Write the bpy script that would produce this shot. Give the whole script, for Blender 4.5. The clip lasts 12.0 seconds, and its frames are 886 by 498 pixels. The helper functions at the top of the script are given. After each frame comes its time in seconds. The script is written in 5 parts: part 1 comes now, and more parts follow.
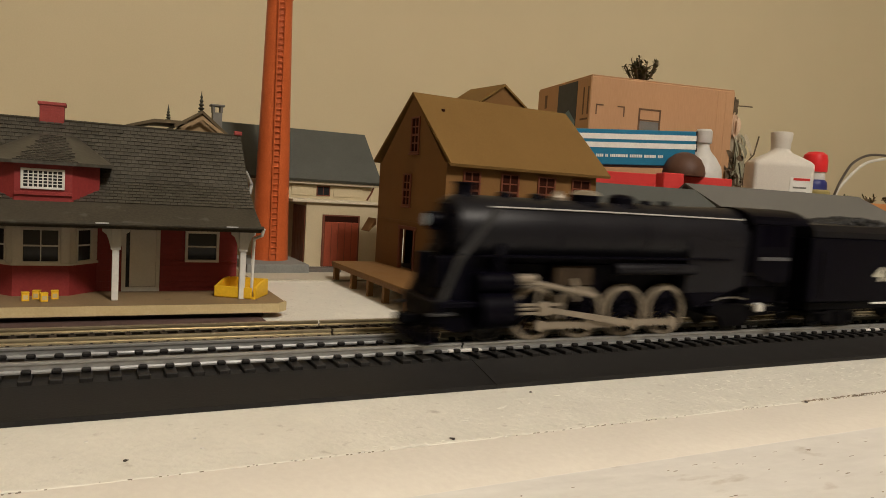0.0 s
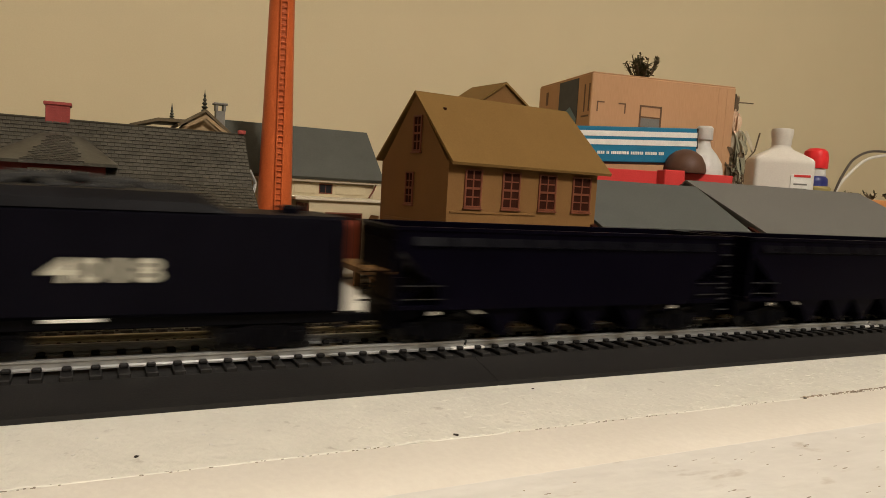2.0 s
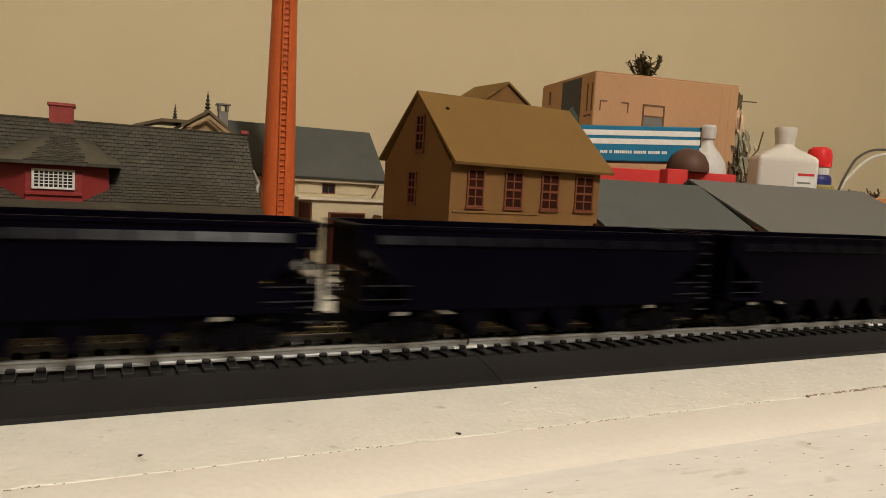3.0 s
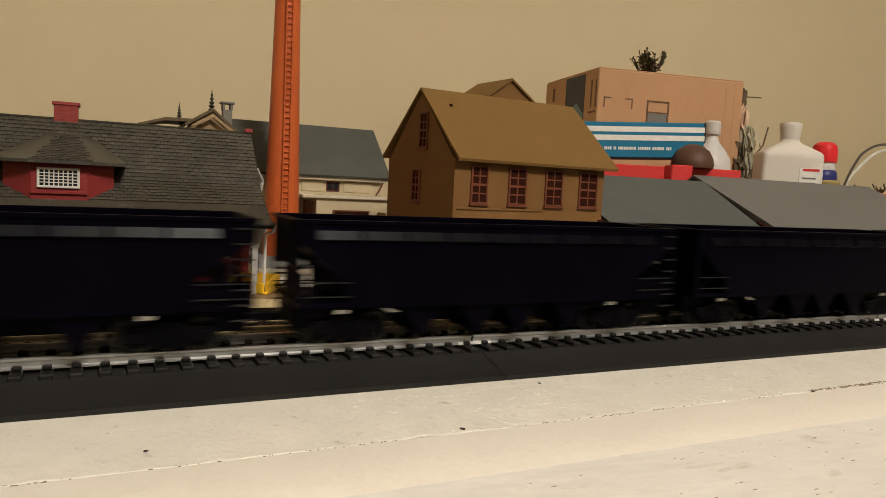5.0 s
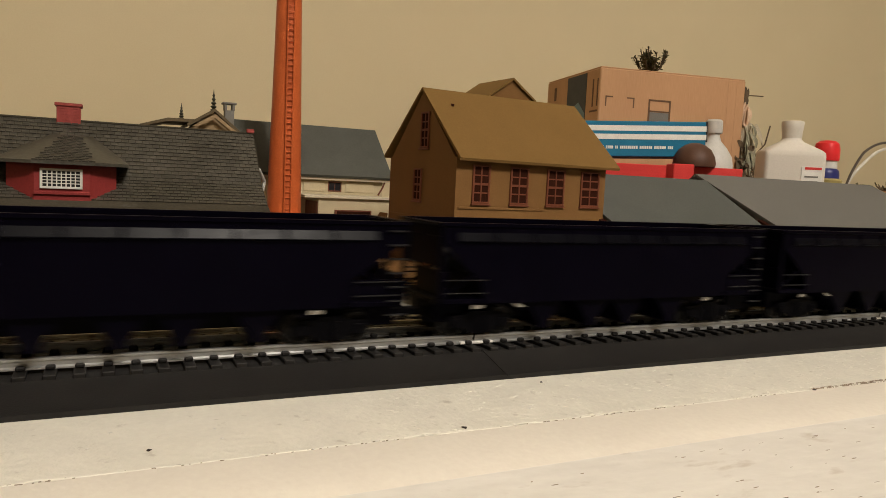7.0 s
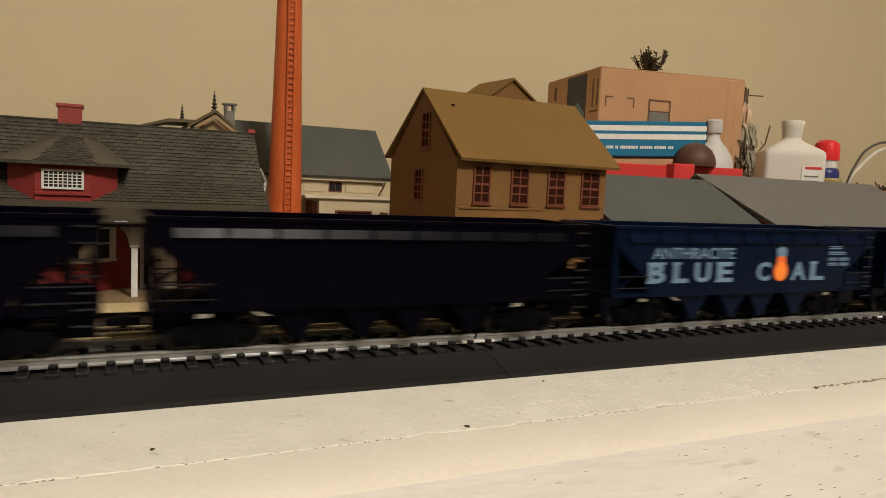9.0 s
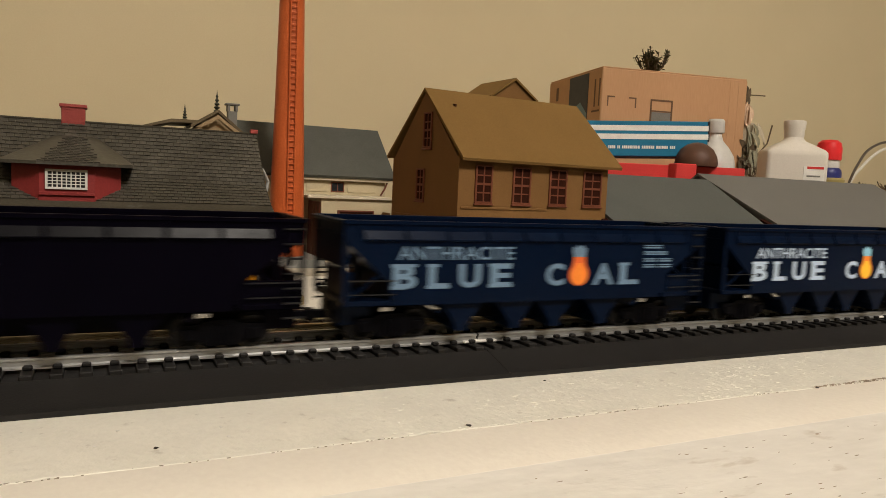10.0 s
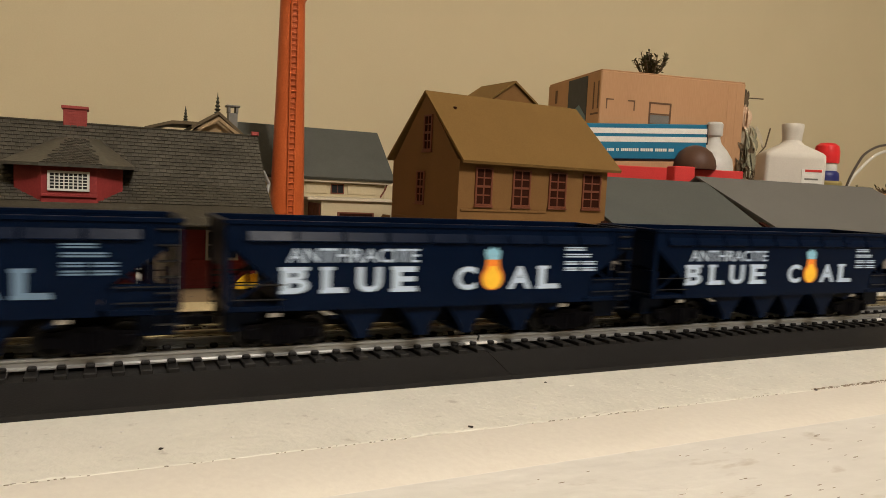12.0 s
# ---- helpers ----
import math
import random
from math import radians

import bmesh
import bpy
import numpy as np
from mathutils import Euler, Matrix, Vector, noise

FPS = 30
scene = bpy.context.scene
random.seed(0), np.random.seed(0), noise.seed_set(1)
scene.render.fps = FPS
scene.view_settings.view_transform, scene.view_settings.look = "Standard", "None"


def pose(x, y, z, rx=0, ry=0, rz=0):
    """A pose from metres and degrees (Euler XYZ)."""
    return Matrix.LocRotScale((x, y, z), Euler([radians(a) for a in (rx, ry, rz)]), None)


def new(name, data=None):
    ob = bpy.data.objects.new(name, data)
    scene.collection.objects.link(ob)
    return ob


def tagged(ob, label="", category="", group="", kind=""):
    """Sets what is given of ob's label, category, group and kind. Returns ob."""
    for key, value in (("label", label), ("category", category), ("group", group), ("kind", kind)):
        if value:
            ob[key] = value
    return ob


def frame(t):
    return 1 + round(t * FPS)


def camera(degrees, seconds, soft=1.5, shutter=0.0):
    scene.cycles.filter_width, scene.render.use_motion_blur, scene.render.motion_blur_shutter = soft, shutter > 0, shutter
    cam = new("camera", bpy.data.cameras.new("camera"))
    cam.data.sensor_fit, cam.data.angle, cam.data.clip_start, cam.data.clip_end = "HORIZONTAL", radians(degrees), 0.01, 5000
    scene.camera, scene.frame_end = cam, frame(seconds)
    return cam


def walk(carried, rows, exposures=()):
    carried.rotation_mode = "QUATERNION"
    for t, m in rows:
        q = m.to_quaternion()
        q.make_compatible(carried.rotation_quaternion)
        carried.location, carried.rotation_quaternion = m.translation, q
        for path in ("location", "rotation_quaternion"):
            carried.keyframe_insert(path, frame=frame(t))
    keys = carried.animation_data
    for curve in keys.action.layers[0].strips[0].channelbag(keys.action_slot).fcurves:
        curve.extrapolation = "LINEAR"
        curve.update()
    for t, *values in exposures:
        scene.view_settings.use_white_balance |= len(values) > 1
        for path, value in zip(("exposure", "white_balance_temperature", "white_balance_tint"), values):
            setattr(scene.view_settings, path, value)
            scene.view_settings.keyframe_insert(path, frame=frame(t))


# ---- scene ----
cam = camera(63.6, 12.0, 0.8, 0.9)
PATH = [
    (0.0, pose(0.01408, -0.21823, 0.06321, 85.28, -3.53, -26.29)),
    (0.5, pose(0.01301, -0.21894, 0.06423, 85.39, -3.50, -26.33)),
    (1.0, pose(0.01274, -0.21967, 0.06434, 85.20, -3.47, -26.28)),
    (1.5, pose(0.01228, -0.22034, 0.06469, 85.10, -3.53, -26.14)),
    (2.0, pose(0.01218, -0.22048, 0.06423, 84.97, -3.43, -26.21)),
    (2.5, pose(0.01061, -0.22224, 0.06445, 85.04, -3.31, -26.01)),
    (3.0, pose(0.01232, -0.22104, 0.06415, 84.94, -3.27, -25.95)),
    (5.0, pose(0.01259, -0.22145, 0.06351, 84.77, -2.95, -25.59)),
    (5.5, pose(0.01239, -0.22136, 0.06376, 84.84, -3.02, -25.67)),
    (6.0, pose(0.01217, -0.22172, 0.06368, 84.81, -2.88, -25.62)),
    (6.5, pose(0.01251, -0.22203, 0.06381, 84.80, -2.87, -25.48)),
    (7.0, pose(0.01259, -0.22214, 0.06354, 84.73, -2.77, -25.42)),
    (9.0, pose(0.01189, -0.22205, 0.06301, 84.80, -2.65, -25.45)),
    (9.5, pose(0.01198, -0.22295, 0.06316, 84.74, -2.50, -25.15)),
    (10.0, pose(0.01158, -0.22293, 0.06317, 84.77, -2.63, -25.28)),
    (10.5, pose(0.01085, -0.22290, 0.06344, 84.80, -2.67, -25.38)),
    (11.0, pose(0.01050, -0.22324, 0.06359, 84.76, -2.78, -25.49)),
    (11.5, pose(0.01014, -0.22336, 0.06330, 84.85, -2.77, -25.46)),
    (12.0, pose(0.00984, -0.22364, 0.06348, 84.91, -2.77, -25.44)),
]
walk(cam, PATH, [(0.0, -0.16), (0.6, -0.13), (1.4, -0.05), (3.0, -0.02), (7.0, 0.0), (12.0, -0.03)])

# ---- light and exposure ----
MM = 0.001
world = bpy.data.worlds.new("room_dark")
scene.world = world
world.use_nodes = True
world.node_tree.nodes["Background"].inputs[0].default_value = (1.0, 0.8, 0.55, 1)
world.node_tree.nodes["Background"].inputs[1].default_value = 0.02
# unseen lamp, its place fitted to the shading on the layout
LAMP = (0.40, -1.40, 1.48)
lamp_data = bpy.data.lights.new("ceiling_bulb", "POINT")
lamp_data.shadow_soft_size, lamp_data.energy = 0.15, 112.0
lamp_data.color = (1.0, 0.92, 0.82)
lamp = new("ceiling_bulb", lamp_data)
lamp.location = LAMP


# ---- materials ----
def surf(name, c1, c2, rough=0.6, grain=900.0, blotch=60.0, bump=0.15, metal=0.0, spec=0.3, blot=0.5, stretch=(1, 1, 1), dirt=None, dirt_at=0.62, rnd=0.0, gen="Object", island=0.0, bdist=0.0006):
    """Two-scale procedural surface: grain and blotches, optional dirt, bump and roughness variation."""
    m = bpy.data.materials.new(name)
    m.use_nodes = True
    nt = m.node_tree
    n, ln = nt.nodes, nt.links
    b = n["Principled BSDF"]
    co = n.new("ShaderNodeTexCoord")
    mp = n.new("ShaderNodeMapping")
    mp.inputs["Scale"].default_value = stretch
    ln.new(co.outputs[gen], mp.inputs["Vector"])
    g = n.new("ShaderNodeTexNoise")
    g.inputs["Scale"].default_value, g.inputs["Detail"].default_value = grain, 4
    l = n.new("ShaderNodeTexNoise")
    l.inputs["Scale"].default_value, l.inputs["Detail"].default_value, l.inputs["Roughness"].default_value = blotch, 5, 0.6
    for t in (g, l):
        ln.new(mp.outputs[0], t.inputs["Vector"])
    mixv = n.new("ShaderNodeMix")
    mixv.inputs[0].default_value = blot
    ln.new(g.outputs[0], mixv.inputs[2])
    ln.new(l.outputs[0], mixv.inputs[3])
    ramp = n.new("ShaderNodeValToRGB")
    ramp.color_ramp.elements[0].position, ramp.color_ramp.elements[1].position = 0.33, 0.67
    ramp.color_ramp.elements[0].color = (*c1, 1)
    ramp.color_ramp.elements[1].color = (*c2, 1)
    ln.new(mixv.outputs[0], ramp.inputs[0])
    out = ramp.outputs[0]
    if dirt:
        d = n.new("ShaderNodeTexNoise")
        d.inputs["Scale"].default_value, d.inputs["Detail"].default_value = blotch * 2.7, 7
        ln.new(mp.outputs[0], d.inputs["Vector"])
        dr = n.new("ShaderNodeValToRGB")
        dr.color_ramp.elements[0].position, dr.color_ramp.elements[1].position = dirt_at, dirt_at + 0.1
        ln.new(d.outputs[0], dr.inputs[0])
        mx = n.new("ShaderNodeMix")
        mx.data_type = "RGBA"
        ln.new(dr.outputs[0], mx.inputs[0])
        ln.new(out, mx.inputs[6])
        mx.inputs[7].default_value = (*dirt, 1)
        out = mx.outputs[2]
    if rnd or island:
        oi = n.new("ShaderNodeObjectInfo" if rnd else "ShaderNodeNewGeometry")
        hs = n.new("ShaderNodeHueSaturation")
        mr = n.new("ShaderNodeMapRange")
        mr.inputs[3].default_value, mr.inputs[4].default_value = 1 - (rnd or island), 1 + (rnd or island)
        ln.new(oi.outputs["Random" if rnd else "Random Per Island"], mr.inputs[0])
        ln.new(mr.outputs[0], hs.inputs["Value"])
        ln.new(out, hs.inputs["Color"])
        out = hs.outputs[0]
    ln.new(out, b.inputs["Base Color"])
    rr = n.new("ShaderNodeMapRange")
    rr.inputs[3].default_value, rr.inputs[4].default_value = max(0.03, rough - 0.12), min(1, rough + 0.12)
    ln.new(l.outputs[0], rr.inputs[0])
    ln.new(rr.outputs[0], b.inputs["Roughness"])
    b.inputs["Metallic"].default_value = metal
    b.inputs["Specular IOR Level"].default_value = spec
    if bump:
        bp = n.new("ShaderNodeBump")
        bp.inputs["Strength"].default_value, bp.inputs["Distance"].default_value = bump, bdist
        ln.new(mixv.outputs[0], bp.inputs["Height"])
        ln.new(bp.outputs[0], b.inputs["Normal"])
    return m


def plain(name, c, rough=0.5, metal=0.0, spec=0.3):
    return surf(name, tuple(v * 0.88 for v in c), tuple(min(1, v * 1.1) for v in c), rough, 1500, 120, 0.08, metal, spec)


def glass(name, c=(0.02, 0.02, 0.022), rough=0.08):
    m = bpy.data.materials.new(name)
    m.use_nodes = True
    b = m.node_tree.nodes["Principled BSDF"]
    b.inputs["Base Color"].default_value = (*c, 1)
    b.inputs["Roughness"].default_value = rough
    b.inputs["Specular IOR Level"].default_value = 0.25
    return m


WALL = surf("wall_paint", (0.59, 0.505, 0.328), (0.63, 0.54, 0.355), 0.75, 500, 9, 0.10)
CEIL = surf("ceiling_paint", (0.7, 0.66, 0.58), (0.75, 0.7, 0.62), 0.85, 300, 8, 0.1)
FLOOR = surf("floor_carpet", (0.16, 0.12, 0.09), (0.22, 0.17, 0.12), 0.9, 600, 20, 0.4)
BOARD = surf("white_board_paint", (0.72, 0.70, 0.625), (0.82, 0.795, 0.715), 0.38, 520, 70, 0.9, dirt=(0.52, 0.485, 0.42), dirt_at=0.64, blot=0.6, bdist=0.0009)
STRIP = surf("cream_strip_paint", (0.76, 0.715, 0.64), (0.82, 0.78, 0.70), 0.42, 500, 30, 0.3, dirt=(0.70, 0.64, 0.55), dirt_at=0.68)
SLAB = surf("chipped_white_paint", (0.70, 0.68, 0.635), (0.79, 0.77, 0.725), 0.42, 260, 60, 0.7, dirt=(0.58, 0.54, 0.48), dirt_at=0.62, stretch=(0.4, 1, 1), bdist=0.0008)
ROADBED = surf("black_roadbed_plastic", (0.011, 0.0102, 0.0098), (0.018, 0.0168, 0.016), 0.6, 1800, 90, 0.25, spec=0.2)
TIE = surf("black_tie_plastic", (0.008, 0.0073, 0.0070), (0.017, 0.0155, 0.015), 0.45, 1500, 200, 0.2, spec=0.25, rnd=0.2)
STEEL = surf("steel_rail", (0.28, 0.28, 0.28), (0.42, 0.42, 0.41), 0.32, 1200, 120, 0.1, metal=0.6, spec=0.6, stretch=(0.2, 1, 1))
DARKSTRIP = surf("dark_brown_strip", (0.012, 0.009, 0.008), (0.026, 0.020, 0.016), 0.8, 900, 90, 0.4, spec=0.1)
BRASS = surf("brass_rail", (0.38, 0.32, 0.21), (0.54, 0.47, 0.325), 0.32, 1200, 120, 0.1, metal=0.75, spec=0.6, stretch=(0.2, 1, 1))
NICKEL = plain("joiner_nickel", (0.80, 0.78, 0.73), 0.40, 0.25, 0.6)
GLINTMETAL = plain("shiny_bare_metal", (0.42, 0.41, 0.39), 0.26, 1.0, 0.5)
OLDTIE = surf("brown_tie_plastic", (0.018, 0.013, 0.010), (0.036, 0.026, 0.019), 0.6, 1500, 200, 0.2, rnd=0.2)
# this black and the bunker's are lightened to carry the boiler and bunker highlights
LOCO = surf("loco_black_lit", (0.0042, 0.0040, 0.0062), (0.0085, 0.0082, 0.0112), 0.42, 1500, 80, 0.1, spec=0.2)
BUNKER = surf("bunker_black_lit", (0.003, 0.003, 0.0045), (0.007, 0.007, 0.009), 0.42, 1500, 80, 0.1, spec=0.15)
APRON = surf("loco_grey_steel", (0.022, 0.022, 0.024), (0.04, 0.04, 0.041), 0.45, 1500, 80, 0.1, spec=0.3)
LOCO2 = surf("loco_black_matt", (0.0008, 0.0006, 0.0024), (0.0020, 0.0017, 0.0046), 0.46, 1500, 80, 0.1, spec=0.06)
WHEEL = surf("wheel_tan_metal", (0.17, 0.14, 0.105), (0.26, 0.22, 0.165), 0.45, 1500, 150, 0.15, metal=0.3)
GEARTAN = surf("motor_brown", (0.022, 0.014, 0.009), (0.055, 0.037, 0.022), 0.6, 1500, 150, 0.15, spec=0.15)
ROD = surf("rod_metal", (0.22, 0.185, 0.14), (0.33, 0.28, 0.22), 0.35, 1500, 150, 0.1, metal=0.4, spec=0.5)
COAL = surf("coal_load", (0.012, 0.012, 0.012), (0.03, 0.03, 0.03), 0.6, 700, 300, 1.0)
HOPBLACK = surf("hopper_black_paint", (0.0010, 0.0007, 0.0026), (0.0020, 0.0015, 0.0046), 0.34, 1500, 60, 0.06, spec=0.025)
# the cars' own paints again, slightly paler and glossier to strengthen the panels' sheen
PANELBLACK = surf("panel_black_sheen", (0.0014, 0.0014, 0.003), (0.003, 0.003, 0.005), 0.30, 1500, 300, 0.05, spec=0.055)
PANELBLUE = surf("panel_blue_sheen", (0.001, 0.0042, 0.016), (0.002, 0.007, 0.022), 0.30, 1500, 300, 0.05, spec=0.055)
# lighter than the car paint, so the thin bars keep their highlights
GRABIRON = surf("glossy_grab_iron", (0.006, 0.006, 0.007), (0.014, 0.014, 0.015), 0.3, 1500, 300, 0.1, spec=0.45)
HOPBLUE = surf("hopper_blue_paint", (0.0008, 0.0038, 0.0145), (0.0016, 0.006, 0.020), 0.32, 1500, 60, 0.06, spec=0.06)
TRUCK = surf("truck_black", (0.0010, 0.0009, 0.0016), (0.0026, 0.0024, 0.0036), 0.5, 1500, 150, 0.15, spec=0.05)
WHEELSTEEL = plain("car_wheel_steel", (0.018, 0.017, 0.017), 0.4, 0.5, 0.2)
LETTER = plain("white_lettering", (0.46, 0.565, 0.71), 0.5)
ORANGE = plain("orange_print", (0.85, 0.24, 0.03), 0.5)
YELLOWP = plain("yellow_print", (0.95, 0.55, 0.04), 0.5)
FADED = plain("faded_blue_lettering", (0.13, 0.21, 0.31), 0.5)
TENDERWHITE = plain("ivory_lettering", (0.42, 0.40, 0.32), 0.5)
REDORANGE = plain("red_orange_print", (0.72, 0.13, 0.03), 0.5)
LIGHTBLUE = plain("light_blue_print", (0.25, 0.52, 0.68), 0.5)
REDWALL = surf("station_red_paint", (0.20, 0.022, 0.022), (0.27, 0.035, 0.032), 0.55, 1200, 90, 0.15)
STROOF = surf("station_grey_roof", (0.038, 0.033, 0.024), (0.068, 0.059, 0.043), 0.7, 900, 50, 0.3, dirt=(0.085, 0.08, 0.068), dirt_at=0.62, spec=0.08)
STROOFD = surf("station_shingle", (0.030, 0.027, 0.021), (0.076, 0.069, 0.055), 0.45, 500, 45, 0.35, spec=0.5, island=0.2)
TRIMW = surf("white_trim", (0.58, 0.57, 0.53), (0.68, 0.66, 0.61), 0.5, 1200, 120, 0.12)
TRIMG = surf("grey_white_trim", (0.36, 0.36, 0.35), (0.46, 0.46, 0.44), 0.55, 1200, 120, 0.12)
DECK = surf("station_tan_deck", (0.20, 0.135, 0.07), (0.25, 0.175, 0.095), 0.6, 1000, 60, 0.2, dirt=(0.14, 0.10, 0.06), dirt_at=0.66)
DECKEDGE = surf("station_cream_edge", (0.48, 0.37, 0.19), (0.56, 0.45, 0.25), 0.55, 1000, 70, 0.2, dirt=(0.08, 0.05, 0.03), dirt_at=0.74)
# the purple holds the shade under and before the station platform
SHADEBASE = surf("shaded_purple_base", (0.07, 0.042, 0.038), (0.11, 0.07, 0.062), 0.7, 900, 60, 0.2)
YELLOW = surf("yellow_plastic", (0.72, 0.42, 0.02), (0.85, 0.52, 0.03), 0.45, 900, 120, 0.1)
PANE = glass("dark_window_pane")
BRICKC = surf("chimney_brick_red", (0.25, 0.04, 0.035), (0.33, 0.06, 0.05), 0.6, 900, 90, 0.25)
STACK = surf("stack_orange_plastic", (0.46, 0.092, 0.024), (0.58, 0.13, 0.038), 0.36, 900, 60, 0.12)
CONC = surf("grey_concrete_base", (0.17, 0.17, 0.16), (0.24, 0.24, 0.22), 0.75, 900, 60, 0.3)
LEDGE = surf("pale_cream_ledge", (0.50, 0.44, 0.32), (0.60, 0.53, 0.40), 0.6, 1000, 60, 0.15)
CREAM = surf("factory_cream", (0.46, 0.385, 0.245), (0.54, 0.46, 0.30), 0.6, 1000, 60, 0.15)
FROOF = surf("factory_grey_roof", (0.068, 0.070, 0.060), (0.09, 0.093, 0.082), 0.6, 1000, 50, 0.2, spec=0.08)
RUST = surf("factory_rust_door", (0.27, 0.055, 0.025), (0.34, 0.075, 0.035), 0.55, 900, 90, 0.15)
BROWNDARK = surf("factory_brown", (0.13, 0.04, 0.022), (0.18, 0.06, 0.03), 0.6, 900, 90, 0.15)
MILL = surf("mill_brown_plastic", (0.162, 0.085, 0.031), (0.203, 0.108, 0.041), 0.5, 1100, 50, 0.12, spec=0.08)
MILLROOF = surf("mill_olive_roof", (0.16, 0.092, 0.029), (0.195, 0.113, 0.038), 0.7, 1100, 40, 0.15, stretch=(1, 0.4, 1), spec=0.08)
MILLRED = surf("mill_red_brown_window", (0.125, 0.036, 0.017), (0.16, 0.050, 0.024), 0.5, 1100, 90, 0.1)
MILLDARK = plain("mill_opening_dark", (0.030, 0.009, 0.005), 0.7, 0, 0.04)
SHEDROOF2 = surf("shed_warm_grey_roof", (0.130, 0.128, 0.117), (0.158, 0.155, 0.142), 0.65, 900, 40, 0.15, spec=0.08)
SHEDROOF = surf("shed_grey_roof", (0.078, 0.083, 0.078), (0.104, 0.110, 0.103), 0.65, 900, 40, 0.15, spec=0.08)
SHEDWALL = surf("shed_wall_grey", (0.10, 0.09, 0.08), (0.15, 0.135, 0.12), 0.7, 900, 60, 0.15)
CARTON = surf("cardboard", (0.44, 0.25, 0.135), (0.51, 0.30, 0.165), 0.8, 800, 18, 0.15, stretch=(1, 1, 0.12), spec=0.08)
CARTONDARK = plain("carton_print", (0.14, 0.075, 0.04), 0.7)
CARTONBLUE = plain("carton_blue_label", (0.028, 0.030, 0.036), 0.5)
LABELBLUE = plain("label_picture_blue", (0.12, 0.19, 0.23), 0.5)
BLUEBOX = surf("blue_box_card", (0.008, 0.14, 0.26), (0.012, 0.18, 0.32), 0.45, 900, 40, 0.06)
WHITECARD = plain("white_card_stripe", (0.78, 0.77, 0.72), 0.5)
REDBOX = surf("red_box_card", (0.55, 0.035, 0.035), (0.66, 0.055, 0.05), 0.4, 900, 40, 0.06)
MILKY = surf("milky_plastic", (0.60, 0.56, 0.50), (0.68, 0.64, 0.575), 0.55, 600, 30, 0.06, spec=0.15)
WHITEPL = plain("white_plastic", (0.58, 0.57, 0.54), 0.35)
OLIVE = plain("olive_tin", (0.30, 0.24, 0.09), 0.5)
REDCAP = plain("red_cap_plastic", (0.72, 0.03, 0.035), 0.35)
NAVY = plain("navy_label", (0.03, 0.035, 0.16), 0.4)
BROWNCAP = surf("dark_brown_dome", (0.075, 0.036, 0.022), (0.105, 0.052, 0.033), 0.55, 900, 80, 0.1)
PINE = surf("pine_green", (0.045, 0.042, 0.018), (0.085, 0.078, 0.032), 0.75, 900, 200, 0.2)
TWIG = surf("twig_brown", (0.09, 0.06, 0.035), (0.14, 0.10, 0.06), 0.8, 900, 200, 0.3)
STRAW = surf("pale_straw", (0.42, 0.36, 0.26), (0.55, 0.48, 0.36), 0.75, 900, 200, 0.2)
DRYLEAF = surf("grey_green_leaf", (0.20, 0.19, 0.13), (0.32, 0.30, 0.21), 0.75, 900, 200, 0.2)
SCRAP = surf("pale_orange_scrap", (0.62, 0.40, 0.26), (0.75, 0.58, 0.42), 0.7, 900, 150, 0.2)
CORDW = plain("white_cord", (0.62, 0.60, 0.54), 0.45)
CORDB = plain("grey_cord", (0.09, 0.075, 0.06), 0.45)
PINEWOOD = surf("orange_wood", (0.42, 0.17, 0.055), (0.52, 0.23, 0.08), 0.5, 300, 60, 0.1, stretch=(0.1, 1, 1))
GREENROOF = surf("house_brown_roof", (0.10, 0.075, 0.045), (0.15, 0.115, 0.07), 0.6, 1000, 60, 0.2, spec=0.08)
HOUSETAN = surf("house_tan", (0.28, 0.19, 0.10), (0.34, 0.24, 0.13), 0.6, 1000, 60, 0.15)
FINIAL = plain("finial_dark_green", (0.05, 0.05, 0.035), 0.5)
GREYSTACK = surf("grey_brick_stack", (0.15, 0.145, 0.13), (0.2, 0.19, 0.17), 0.7, 1000, 60, 0.2)
CRACK = plain("split_paint_grey", (0.24, 0.20, 0.15), 0.8)
CHIP = plain("bare_brown_chip", (0.26, 0.205, 0.15), 0.8)
RAILW = plain("bright_handrail", (0.46, 0.45, 0.43), 0.35)
CABGREY = plain("cab_grey_print", (0.10, 0.10, 0.105), 0.5)
BULBGLOW = bpy.data.materials.new("lamp_glow")
BULBGLOW.use_nodes = True
BULBGLOW.node_tree.nodes["Principled BSDF"].inputs["Emission Color"].default_value = (1, 0.8, 0.5, 1)
BULBGLOW.node_tree.nodes["Principled BSDF"].inputs["Emission Strength"].default_value = 3.0


# ---- building helpers (millimetres) ----
def box(bm, x0, x1, y0, y1, z0, z1, bev=0.0):
    vs = [bm.verts.new((x, y, z)) for x in (x0, x1) for y in (y0, y1) for z in (z0, z1)]
    fs = [bm.faces.new([vs[i] for i in f]) for f in ((0, 1, 3, 2), (4, 6, 7, 5), (0, 4, 5, 1), (2, 3, 7, 6), (0, 2, 6, 4), (1, 5, 7, 3))]
    if bev:
        es = list({e for f in fs for e in f.edges})
        bmesh.ops.bevel(bm, geom=es, offset=bev, segments=1, affect="EDGES")
    return bm


